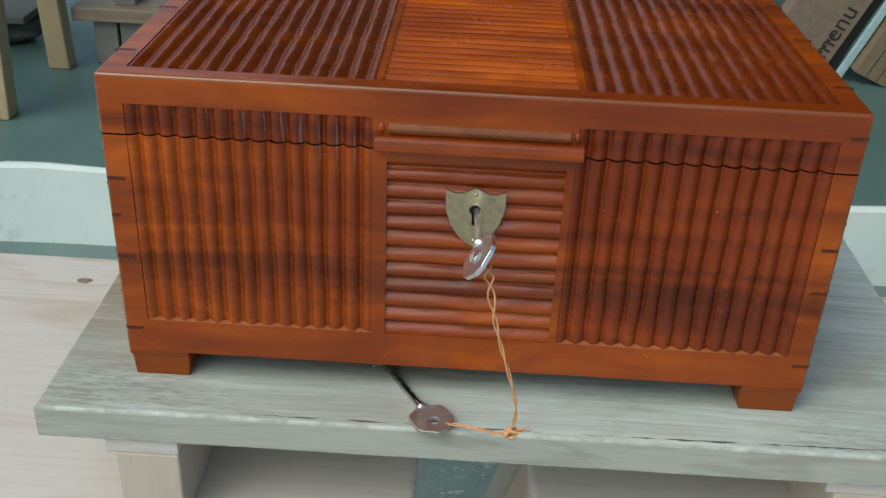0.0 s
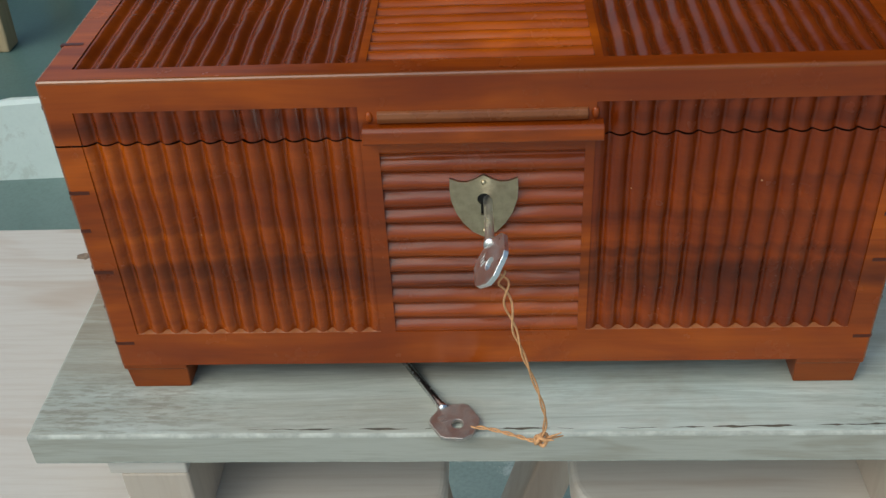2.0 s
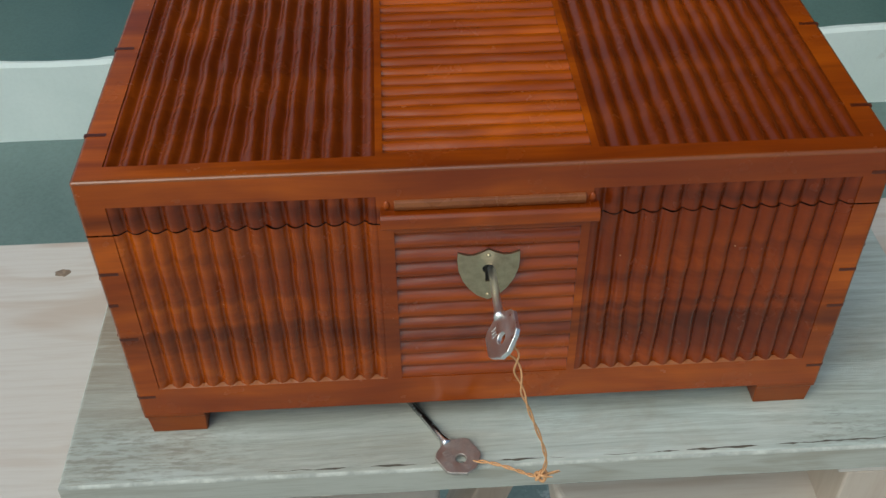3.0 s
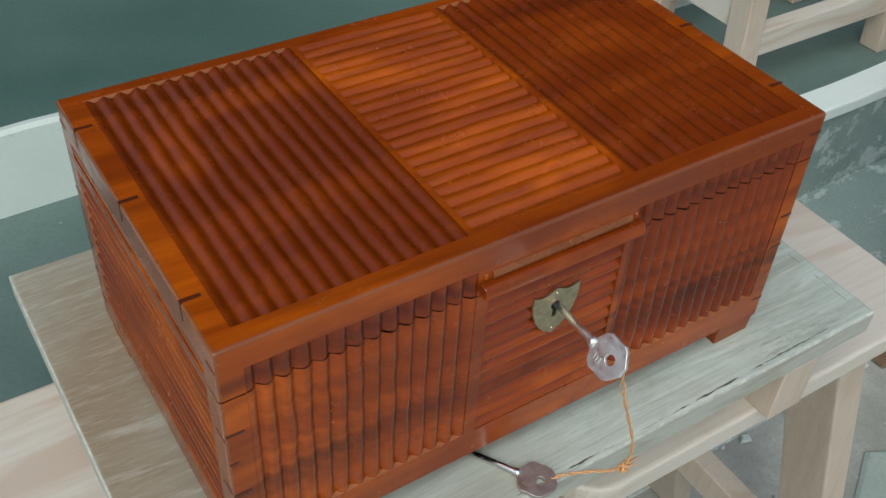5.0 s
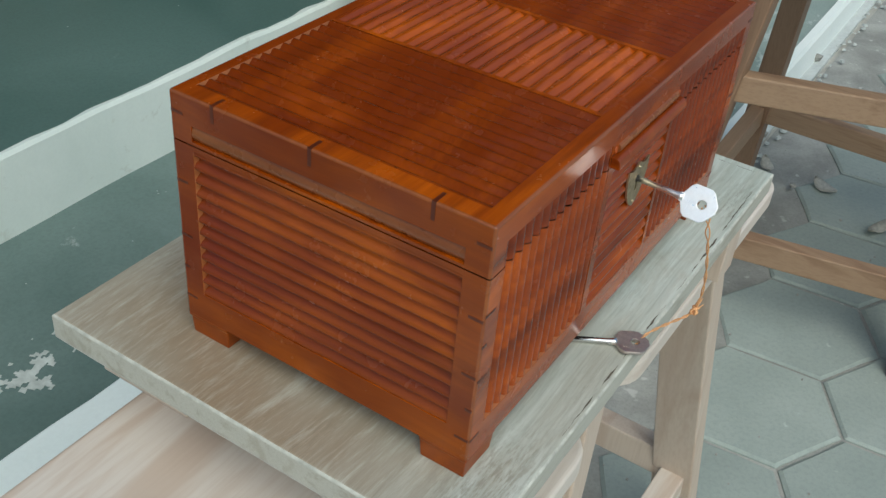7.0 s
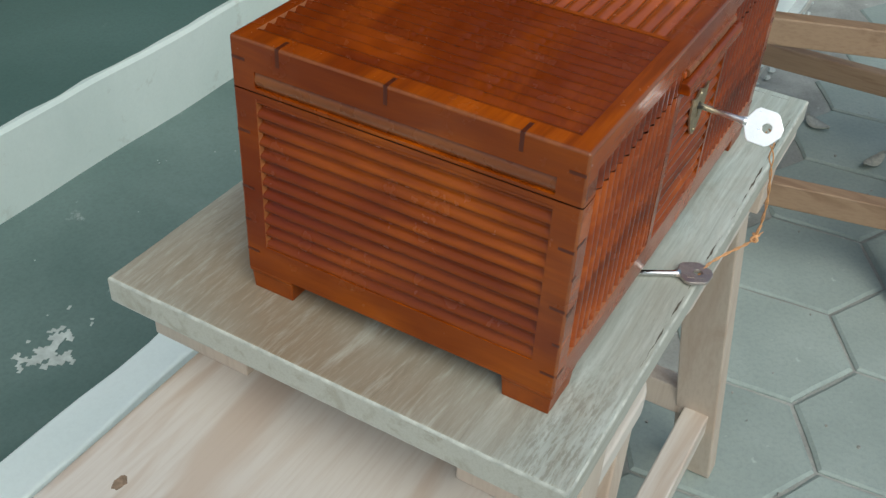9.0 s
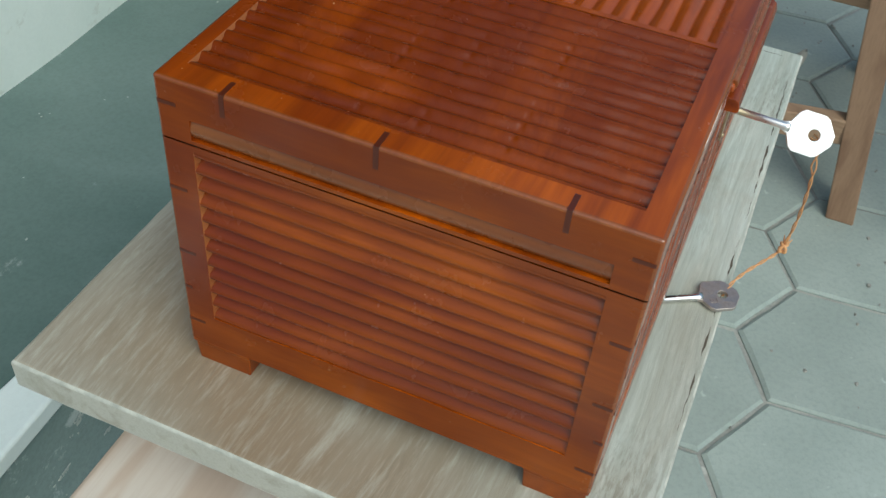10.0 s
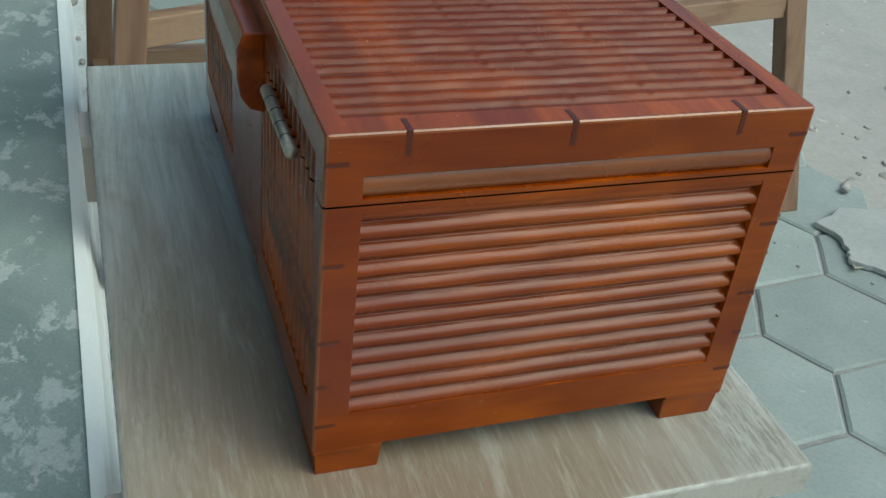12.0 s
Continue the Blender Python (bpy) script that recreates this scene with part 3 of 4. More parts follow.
def fluted(name, box, count, across, at, material, parent, seed, depth=0.0027, wobble=0.0007, sharp=1.0, sink=0.0002, lip=None, coarse=26, marks=(), start=0.36):
    """A carved panel of convex ridges. across: the ridges follow one another along u or v."""
    a, b, c, d = box
    bm = bmesh.new()
    fine = count * 12
    nu, nv = (fine, coarse) if across == "u" else (coarse, fine)
    grid = []
    for i in range(nu + 1):
        col = []
        for j in range(nv + 1):
            s, t = i / nu, j / nv
            k, along = (s, t) if across == "u" else (t, s)
            span = (b - a) if across == "u" else (d - c)
            lengthwise = (d - c) if across == "u" else (b - a)
            place = Vector((along * lengthwise * 60, k * span * 150, seed * 9.7))
            phase = start + k * (count - 2 * start) + wobble / (span / count) * noise.noise(place) * min(1, 6 * k, 6 * (1 - k))
            ridge = abs(math.sin(math.pi * phase)) ** sharp
            level = 1 + 0.14 * noise.noise(Vector((math.floor(phase) * 3.1, along * lengthwise * 25, seed)))
            for m in marks:
                level -= 0.30 * math.exp(-((along - m) * lengthwise / 0.0007) ** 2) * (0.5 + 0.5 * math.sin(phase * 7.3 + 9 * m))
            h = -depth - sink + depth * ridge * level + 0.00012 * noise.noise(place * 3)
            col.append(bm.verts.new(at(a + (b - a) * s, c + (d - c) * t, max(h, -DEEP + 0.0001))))
        grid.append(col)
    for i in range(nu):
        for j in range(nv):
            bm.faces.new((grid[i][j], grid[i + 1][j], grid[i + 1][j + 1], grid[i][j + 1]))
    panel = part(name, bm, material, parent, smooth=True)
    if lip is not None:
        bm = bmesh.new()
        lo, hi = (c, d) if across == "u" else (a, b)
        end, way = (lo, 1) if lip == 0 else (hi, -1)
        rows = []
        for k in range(count * 8 + 1):
            t = k / (count * 8)
            deep = 0.5 + 0.5 * math.cos(2 * math.pi * (start + t * (count - 2 * start)))
            wide = 0.0002 + 0.0009 * deep * (0.7 + 0.6 * noise.noise(Vector((t * 90, seed, 0))))
            w = (a + (b - a) * t) if across == "u" else (c + (d - c) * t)
            for along, h in ((end, -0.0001), (end + way * wide, -sink - depth * deep * 0.8)):
                rows.append(bm.verts.new(at(w, along, h) if across == "u" else at(along, w, h)))
        for k in range(0, len(rows) - 2, 2):
            bm.faces.new((rows[k], rows[k + 1], rows[k + 3], rows[k + 2]))
        part("carved_edge", bm, RAW_LIP, panel, "pale scalloped edge where the flutes end")
    return panel


for k, (a, b) in enumerate(((-0.149, -0.0445), (0.0415, 0.149))):
    fluted("fluted_panel", (a, b, 0.033, 0.1265), 14, "u", front, (WOOD_X, WOOD_RED)[k], CHEST, 1 + k, lip=0)
    fluted("fluted_panel", (a, b, 0.1272, 0.141), 14, "u", front, WOOD_RED, LID, 1 + k)
for k, (a, b) in enumerate(((-0.149, -0.044), (0.044, 0.149))):
    fluted("fluted_panel", (a, b, 0.033, 0.1265), 14, "u", back, WOOD_X, CHEST, 11 + k)
    fluted("fluted_panel", (a, b, 0.1272, 0.141), 14, "u", back, WOOD_X, LID, 11 + k)
    fluted("fluted_panel", (a, b, -0.083, 0.085), 14, "u", above, WOOD_TOP, LID, 21 + k, wobble=0.0008, sharp=1.5, depth=0.0022, lip=1, coarse=150, marks=((0.62, 0.49, 0.30) if k == 0 else (0.7,)))
fluted("fluted_panel", (-0.038, 0.038, 0.033, 0.1235), 12, "v", front, WOOD_X, CHEST, 5, depth=0.0031, sharp=1.0)
fluted("fluted_panel", (-0.041, 0.041, -0.083, 0.085), 22, "v", above, WOOD_X, LID, 25, sharp=1.0, depth=0.0019)
for at, seed in ((left, 7), (right, 8)):
    fluted("fluted_panel", (-0.079, 0.079, 0.033, 0.1235), 12, "v", at, WOOD_Y, CHEST, seed, wobble=0.0003, sharp=1.0, depth=0.0036, lip=1)
    fluted("moulding", (-0.079, 0.079, 0.129, 0.138), 1, "v", at, WOOD_WORN, LID, seed, wobble=0.0, sharp=0.8, depth=0.0020, start=0.0)


def profile_bar(x0, x1, prof, bevel=0.0006):
    """A bar along x with a profile of y, z points."""
    bm = bmesh.new()
    rings = [[bm.verts.new((x, y, z)) for y, z in prof] for x in (x0, x1)]
    n = len(prof)
    for k in range(n):
        bm.faces.new((rings[0][k], rings[0][(k + 1) % n], rings[1][(k + 1) % n], rings[1][k]))
    bm.faces.new(rings[0]), bm.faces.new(rings[1][::-1])
    if bevel:
        bmesh.ops.recalc_face_normals(bm, faces=bm.faces)
        bmesh.ops.bevel(bm, geom=bm.edges[:], offset=bevel, segments=2, affect="EDGES", profile=0.5)
    return bm


part("lid_pull", profile_bar(-0.0432, 0.0442, [(-HY + 0.001, 0.1338), (-HY - 0.0030, 0.1336), (-HY - 0.0044, 0.1326), (-HY - 0.0052, 0.1300), (-HY - 0.0053, 0.1282), (-HY - 0.0046, 0.1274), (-HY + 0.001, 0.1274)], 0.0004), WOOD_X, LID, "rounded wooden pull bar at the front of the lid")
part("moulding", profile_bar(-0.0375, 0.0385, [(-HY + 0.0005, 0.1392), (-HY - 0.0012, 0.1386), (-HY - 0.0019, 0.1366), (-HY - 0.0012, 0.1346), (-HY + 0.0005, 0.1338)], 0.0004), WOOD_WORN, LID)
for x in (-0.0405, 0.0412):
    bm = bmesh.new()
    bmesh.ops.create_uvsphere(bm, u_segments=12, v_segments=8, radius=0.0016)
    for v in bm.verts:
        v.co = Vector((x + v.co.x * 0.9, -HY + v.co.y * 0.7, 0.1366 + v.co.z * 1.4))
    part("stud", bm, WOOD_X, LID, smooth=True)
part("lid_stop", profile_bar(-0.047, 0.047, [(HY - 0.001, 0.141), (HY + 0.0080, 0.141), (HY + 0.0106, 0.133), (HY + 0.0108, 0.121), (HY + 0.0092, 0.112), (HY + 0.0055, 0.1065), (HY - 0.001, 0.1045)], 0.0008), WOOD_X, LID, "curved wooden stop block at the back of the lid")
for a, b in ((-0.122, -0.070), (0.064, 0.116)):
    hinge = part("hinge", tube([(a, HY + 0.0026, 0.1268), (b, HY + 0.0026, 0.1268)], 0.0025, 16), HINGE_METAL, CHEST, "dull pewter-coloured barrel hinge", True)
    for k in range(1, 5):
        x = a + (b - a) * k / 5
        part("knuckle_gap", tube([(x - 0.0003, HY + 0.0026, 0.1268), (x + 0.0003, HY + 0.0026, 0.1268)], 0.00256, 16), DARK, hinge)


def foot(sx, sy):
    bm = bmesh.new()
    pts = []
    for z, inset in ((0.0, 0.0020), (0.0118, 0.0012), (0.0124, 0.0004), (0.0152, 0.0004)):
        x0, x1 = sx * (HX - inset), sx * (HX - 0.0285 + (0.0008 if z < 0.001 else 0))
        y0, y1 = sy * (HY - inset), sy * (HY - 0.0285 + (0.0008 if z < 0.001 else 0))
        pts.append([bm.verts.new((x, y, z)) for x, y in ((x0, y0), (x1, y0), (x1, y1), (x0, y1))])
    for a, b in zip(pts, pts[1:]):
        for k in range(4):
            bm.faces.new((a[k], a[(k + 1) % 4], b[(k + 1) % 4], b[k]))
    bm.faces.new(pts[0]), bm.faces.new(pts[-1])
    bmesh.ops.recalc_face_normals(bm, faces=bm.faces)
    bmesh.ops.bevel(bm, geom=bm.edges[:], offset=0.0004, segments=1, affect="EDGES")
    return part("foot", bm, FOOT_WOOD, CHEST)


for sx in (-1, 1):
    for sy in (-1, 1):
        foot(sx, sy)


def spline(lo, hi):
    lo, hi = [min(a, b) for a, b in zip(lo, hi)], [max(a, b) for a, b in zip(lo, hi)]
    part("spline", cuboid(lo, hi), SPLINE, CHEST)


PROUD = 0.00015
for sx, levels in ((-1, (0.106, 0.088, 0.067, 0.028)), (1, (0.143, 0.090, 0.068, 0.028))):
    for n, z in enumerate(levels):
        long = (0.0085, 0.0045, 0.0085, 0.0085)[n] if sx < 0 else 0.0080
        spline((sx * (HX - 0.0006), -HY - PROUD, z - 0.0008), (sx * (HX - long), -HY + 0.002, z + 0.0008))
for sx in (-1, 1):
    for sy in (-1, 1):
        for z in (0.143, 0.103, 0.069, 0.048, 0.028):
            long = 0.0045 if z == 0.048 else 0.0085
            spline((sx * (HX + PROUD), sy * (HY - 0.0008), z - 0.0008), (sx * (HX - 0.002), sy * (HY - long), z + 0.0008))
    for y in (-0.0615, 0.0055, 0.0645):
        spline((sx * (HX + PROUD), y - 0.0010, TOPZ - 0.0095), (sx * (HX - 0.0085), y + 0.0010, TOPZ + PROUD))

# escutcheon
def shield_outline():
    half = [(0.0, 0.0142), (0.0030, 0.0125), (0.0060, 0.0112), (0.0095, 0.0113), (0.0128, 0.0128), (0.0130, 0.0080), (0.0126, 0.0030), (0.0108, -0.0030), (0.0080, -0.0080), (0.0045, -0.0120), (0.0, -0.0146)]
    return half + [(-x, y) for x, y in half[-2:0:-1]]


def keyhole_outline():
    arc = [(0.0026 * math.sin(a), 0.0034 + 0.0026 * math.cos(a)) for a in [radians(150 - 30 * k) for k in range(11)]]
    return [(0.0012, -0.0040)] + arc + [(-0.0012, -0.0040)]


bm = slab(shield_outline(), 0.0, 0.0011, 0.0, keyhole_outline())
bmesh.ops.transform(bm, verts=bm.verts, matrix=Matrix.Translation((0.0005, -HY + 0.0004, 0.0970)) @ Matrix.Rotation(radians(90), 4, "X"))
ESC = part("escutcheon", bm, BRASS, CHEST, "tarnished brass shield-shaped lock plate")
part("keyhole", cuboid((-0.0035, -HY + 0.0002, 0.0922), (0.0045, -HY + 0.00055, 0.1037)), DARK, ESC, "dark keyhole")
for x, z in ((0.0005, 0.1080), (0.0005, 0.0855)):
    bm = bmesh.new()
    bmesh.ops.create_uvsphere(bm, u_segments=10, v_segments=6, radius=0.0010)
    bmesh.ops.translate(bm, verts=bm.verts, vec=(x, -HY - 0.0006, z))
    part("pin", bm, BRASS, ESC, smooth=True)

# ---- keys and string ----
def circle(r, cx=0.0, cy=0.0, n=18):
    return [(cx + r * math.cos(2 * math.pi * k / n), cy + r * math.sin(2 * math.pi * k / n)) for k in range(n)]


HALF_BOW = [(-0.0010, 0.0020), (0.0012, 0.0028), (0.0036, 0.0078), (0.0056, 0.0094), (0.0146, 0.0094), (0.0166, 0.0082), (0.0208, 0.0022)]
BOW = HALF_BOW + [(x, -y) for x, y in HALF_BOW[::-1]]


def make_key(at, along, upward, label, bow_metal, shank):
    """A flat-bowed key: its bow starts at the origin and runs along; the shank goes the other way."""
    key = thing("key", at, label, "key", "pair of keys")
    u, w = Vector(along).normalized(), Vector(upward).normalized()
    w = (w - u * w.dot(u)).normalized()
    m = Matrix((u, w, u.cross(w))).transposed().to_4x4()
    bm = slab(BOW, -0.0010, 0.0010, 0.0003, circle(0.0025, 0.0125))
    bmesh.ops.transform(bm, verts=bm.verts, matrix=m)
    part("bow", bm, bow_metal, key, "flat six-sided key bow with a hole")
    bm = tube([(0.002, 0, 0), (0.0, 0, 0), (-0.003, 0, 0), (-shank, 0, 0)], [0.0024, 0.0023, 0.0017, 0.0017], 14)
    bmesh.ops.transform(bm, verts=bm.verts, matrix=m)
    part("shank", bm, bow_metal if bow_metal is NICKEL else STEEL, key, "round steel shank", True)
    bm = cuboid((-shank, -0.0062, -0.0009), (-shank + 0.0058, 0, 0.0009), 0.0002)
    bmesh.ops.transform(bm, verts=bm.verts, matrix=m)
    part("bit", bm, STEEL, key)
    bm = bmesh.new()
    for k in range(3):
        block(bm, (0.0050 + 0.0016 * k, -0.0050, 0.0010), (0.0057 + 0.0016 * k, -0.0022 - 0.0006 * (k % 2), 0.00125))
    bmesh.ops.transform(bm, verts=bm.verts, matrix=m)
    part("stamp", bm, bow_metal, key)
    return key


make_key((0.0165, 0.399, 0.6885), (0.03, -1, -0.06), (0.56, 0, 0.83), "nickel-plated key with a six-sided bow standing in the chest lock", NICKEL, 0.036)
make_key((-0.0050, 0.4100, 0.5949), (0.52, -0.84, 0.0), (0.84, 0.52, 0.0), "spare key with brownish six-sided bow lying on the board", DULL_STEEL, 0.043)

STRING_THING = thing("string", (0.035, 0.379, 0.608), "thin orange twisted string knotted between two keys", "string")


def twisted(points, name, turns, gap=0.0005, r=0.00042, open_top=0.0):
    pts = smooth_path(points, 14)
    for side in (0, math.pi):
        strand = []
        for i, p in enumerate(pts):
            t = i / (len(pts) - 1)
            d = (pts[min(i + 1, len(pts) - 1)] - pts[max(i - 1, 0)]).normalized()
            u = d.cross(Vector((0.1, 0.9, 0.2))).normalized()
            w = d.cross(u)
            a = side + turns * 2 * math.pi * t
            apart = gap + open_top * max(0.0, 1 - abs(t - 0.14) / 0.26)
            strand.append(p + (u * math.cos(a) + w * math.sin(a)) * apart - Vector(STRING_THING.location))
        part(name, tube(strand, r, 6), STRING, STRING_THING, smooth=True)


twisted([(0.0205, 0.3865, 0.6850), (0.0215, 0.3835, 0.6790), (0.0245, 0.3805, 0.6640), (0.0285, 0.379, 0.6500), (0.0335, 0.378, 0.6340), (0.0362, 0.378, 0.6200), (0.035, 0.379, 0.608)], "hanging_string", 4.0, open_top=0.0014)
twisted([(0.035, 0.379, 0.608), (0.0315, 0.3820, 0.6045), (0.026, 0.3870, 0.6015), (0.019, 0.3925, 0.5985), (0.0115, 0.3965, 0.5965), (0.0050, 0.3985, 0.5940), (0.0040, 0.3995, 0.5905)], "lower_string", 4)
bm = bmesh.new()
loop = [(0.0021 * math.cos(a) * (1 + 0.3 * math.sin(2 * a)), 0.0016 * math.sin(1.5 * a), 0.0019 * math.sin(a)) for a in [0.42 * k for k in range(31)]]
part("knot", tube(loop, 0.0008, 6), STRING, STRING_THING, smooth=True)
for end in ((0.0075, -0.001, 0.0050), (0.0085, 0.001, 0.0012), (0.0045, -0.003, 0.0030)):
    part("frayed_end", tube([(0, 0, 0), tuple(0.55 * e for e in end), end], [0.0006, 0.0005, 0.0002], 5), STRING, STRING_THING, smooth=True)

# ---- the board on four blocks ----
BOARD_THING = thing("plywood_board", (0.034, 0.536, 0.5757), "weathered grey-green plywood board with scuffed edges under the chest", "board")
bm = bmesh.new()
nx, ny = 60, 40
lox, hix, loy, hiy = -0.2145, 0.2145, -0.139, 0.139
def ragged(x, y, seed):
    return 0.0002 * noise.noise(Vector((x * 60, y * 60, seed))) + 0.00015 * noise.noise(Vector((x * 200, y * 200, seed)))
outline = []
for k in range(nx):
    outline.append((lox + (hix - lox) * k / nx, loy))
for k in range(ny):
    outline.append((hix, loy + (hiy - loy) * k / ny))
for k in range(nx):
    outline.append((hix - (hix - lox) * k / nx, hiy))
for k in range(ny):
    outline.append((lox, hiy - (hiy - loy) * k / ny))
outline = [(x + ragged(x, y, 1), y + ragged(x, y, 5)) for x, y in outline]
sheet = part("sheet", slab(outline, -0.0014, 0.0168, 0.0020), BOARD, BOARD_THING)
sheet.data.materials.append(BOARD_EDGE)
sheet.data.materials.append(BOARD_RIM)
for f in sheet.data.polygons:
    f.material_index = 1 if abs(f.normal.z) < 0.25 else 2 if abs(f.normal.z) < 0.93 else 0


def crack(a, b, seed, wide):
    """A dark split in the top veneer from a to b, broken into ragged lengths."""
    a, b, bm = Vector(a), Vector(b), bmesh.new()
    side = Vector((-(b - a).y, (b - a).x)).normalized()
    n = int((b - a).length / 0.0016)
    rows = []
    for k in range(n + 1):
        q = noise.noise(Vector((k * 0.11, seed, 0))) + 0.35 * noise.noise(Vector((k * 0.5, seed, 4)))
        w = wide * max(0.0, q + 0.18) * min(1.0, 5 * k / n, 5 * (n - k) / n)
        mid = a.lerp(b, k / n) + side * 0.0006 * noise.noise(Vector((k * 0.23, seed, 9)))
        rows.append((w, [mid - side * w / 2, mid + side * w / 2]))
    for (w0, p), (w1, q) in zip(rows, rows[1:]):
        if w0 + w1 > 0.00012:
            lo = [bm.verts.new((v.x, v.y, 0.01672)) for v in (p[0], p[1], q[1], q[0])]
            hi = [bm.verts.new((v.co.x, v.co.y, 0.01688)) for v in lo]
            bm.faces.new(hi)
            for i in range(4):
                bm.faces.new((lo[i], lo[(i + 1) % 4], hi[(i + 1) % 4], hi[i]))
    part("crack", bm, SPLIT, BOARD_THING, "dark split in the veneer")


SPLIT = plain("dark_split_wood", (0.125, 0.108, 0.080), 0.9, 400, 0.5)
crack((0.030, -0.1365), (0.183, -0.1343), 3, 0.0024)
crack((-0.130, -0.1362), (0.020, -0.1362), 8, 0.0018)
crack((0.2065, -0.128), (0.2065, -0.030), 5, 0.0012)
for x0, y0, x1, y1 in ((-0.147, 0.400, -0.117, 0.470), (-0.147, 0.611, -0.117, 0.682), (0.189, 0.402, 0.218, 0.478), (0.189, 0.611, 0.218, 0.682)):
    low = 0.522
    ob = thing("wood_block", ((x0 + x1) / 2, (y0 + y1) / 2, low), "pale pinkish wood block between stool seat and board", "block", "blocks under the board")
    part("wood", cuboid((-(x1 - x0) / 2, -(y1 - y0) / 2, 0), ((x1 - x0) / 2, (y1 - y0) / 2, 0.5653 - low), 0.0012), PALE_Z, ob)
    part("cap", cuboid((-(x1 - x0) / 2 - 0.0045, -(y1 - y0) / 2, 0.5653 - low), ((x1 - x0) / 2, (y1 - y0) / 2, 0.5743 - low), 0.0008), PALE_X, ob, "thin strip nailed on the block")


# ---- stools ----
def low_stool(x0, x1, y0, y1, z, inset, spread, label, group):
    """inset: from the seat's end to the top of a leg; spread: how far its foot stands out beyond that."""
    st = thing("stool", ((x0 + x1) / 2, (y0 + y1) / 2, 0), label, "stool", group)
    hx, hy = (x1 - x0) / 2, (y1 - y0) / 2
    part("seat", slab(rounded_outline(-hx, -hy, hx, hy, 0.026), z - 0.019, z, 0.003), PALE_X, st, "pale sanded seat with rounded corners")
    legs = {}
    for sx in (-1, 1):
        for sy in (-1, 1):
            a, b = (sx * (hx - inset + spread), sy * (hy - 0.018), GROUND), (sx * (hx - inset), sy * (hy - 0.054), z - 0.019)
            legs[sx, sy] = (Vector(a), Vector(b))
            part("leg", beam(a, b, 0.030, 0.050, (1, 0, 0)), PALE_Z, st)
    for sy in (-1, 1):
        p = [legs[sx, sy][0].lerp(legs[sx, sy][1], 0.21) for sx in (-1, 1)]
        part("stretcher", beam(p[0], p[1], 0.030, 0.040, (0, 1, 0)), PALE_X, st)
    for sx in (-1, 1):
        p = [legs[sx, sy][0].lerp(legs[sx, sy][1], 0.25) for sy in (-1, 1)]
        part("stretcher", beam(p[0], p[1], 0.026, 0.040, (1, 0, 0)), PALE_Z, st)
    for sy in (-1, 1):
        part("apron", cuboid((-hx + inset, sy * (hy - 0.054) - 0.010, z - 0.066), (hx - inset, sy * (hy - 0.054) + 0.010, z - 0.019), 0.001), PALE_X, st)
    return st


left_stool = low_stool(-0.372, -0.007, 0.405, 0.650, 0.522, 0.056, 0.070, "pale unpainted wooden stool carrying one end of the board", "stools under the board")
low_stool(0.053, 0.374, 0.411, 0.660, 0.522, 0.044, 0.142, "pale unpainted wooden stool carrying the other end of the board", "stools under the board")

KNOT_WOOD = plain("brown_knot_wood", (0.34, 0.24, 0.165), 0.6, 300, 0.5)
rr = random.Random(5)
knot_edge = [((0.0052 + 0.0010 * rr.uniform(-1, 1)) * math.cos(0.4 * k) - 0.055, (0.0034 + 0.0008 * rr.uniform(-1, 1)) * math.sin(0.4 * k) + 0.090) for k in range(15)]
part("knot", slab(knot_edge, 0.5210, 0.5223), KNOT_WOOD, left_stool, "small dark brown knot in the seat")


def open_stool(name, feet, tops, z, rails, section, label, group, wood=(TEAK_X, TEAK_Y, TEAK_Z), floor=GROUND):
    """feet, tops: corners in order round the stool; rails: (corner, corner, height)."""
    cx = sum(f[0] for f in feet) / 4
    cy = sum(f[1] for f in feet) / 4
    st = thing(name, (cx, cy, floor), label, "stool", group)
    lines = []
    for (fx, fy), (tx, ty) in zip(feet, tops):
        a, t5 = Vector((fx - cx, fy - cy, 0)), Vector((tx - cx, ty - cy, 0.5))
        b = a + (t5 - a) * (z / 0.5)
        lines.append((a, b))
        part("leg", beam(a, b, section, section, (1, 0, 0), 0.0025), wood[2], st)
    for i, j, h in rails:
        p, q = [lines[k][0].lerp(lines[k][1], h / z) for k in (i, j)]
        flat = abs(p.x - q.x) > abs(p.y - q.y)
        part("stretcher", beam(p, q, 0.026, 0.042, (0, 1, 0) if flat else (1, 0, 0), 0.0025), wood[0] if flat else wood[1], st)
    xs, ys = [b.x for a, b in lines], [b.y for a, b in lines]
    part("seat", slab(rounded_outline(min(xs) - 0.03, min(ys) - 0.03, max(xs) + 0.03, max(ys) + 0.03, 0.02), z, z + 0.025, 0.003), wood[0], st)
    return st


open_stool("stool", [(0.905, 0.662), (1.395, 0.668), (1.40, 0.250), (0.965, 0.248)], [(0.925, 0.607), (1.315, 0.633), (1.33, 0.320), (1.045, 0.330)], 0.657,
           [(0, 3, 0.137), (0, 3, 0.393), (1, 2, 0.155), (0, 1, 0.148), (3, 2, 0.17)], 0.042, "brown unpainted wooden stool frame with stretchers on grey paving", "stools on the paving")
open_stool("stool", [(0.900, 0.030), (1.480, 0.010), (1.529, -0.572), (0.940, -0.557)], [(0.912, 0.014), (1.419, -0.050), (1.363, -0.420), (1.015, -0.460)], 0.657,
           [(0, 1, 0.212), (0, 3, 0.164), (0, 3, 0.385), (1, 2, 0.175), (3, 2, 0.17)], 0.042, "tall brown wooden stool frame with stretchers on grey paving", "stools on the paving")
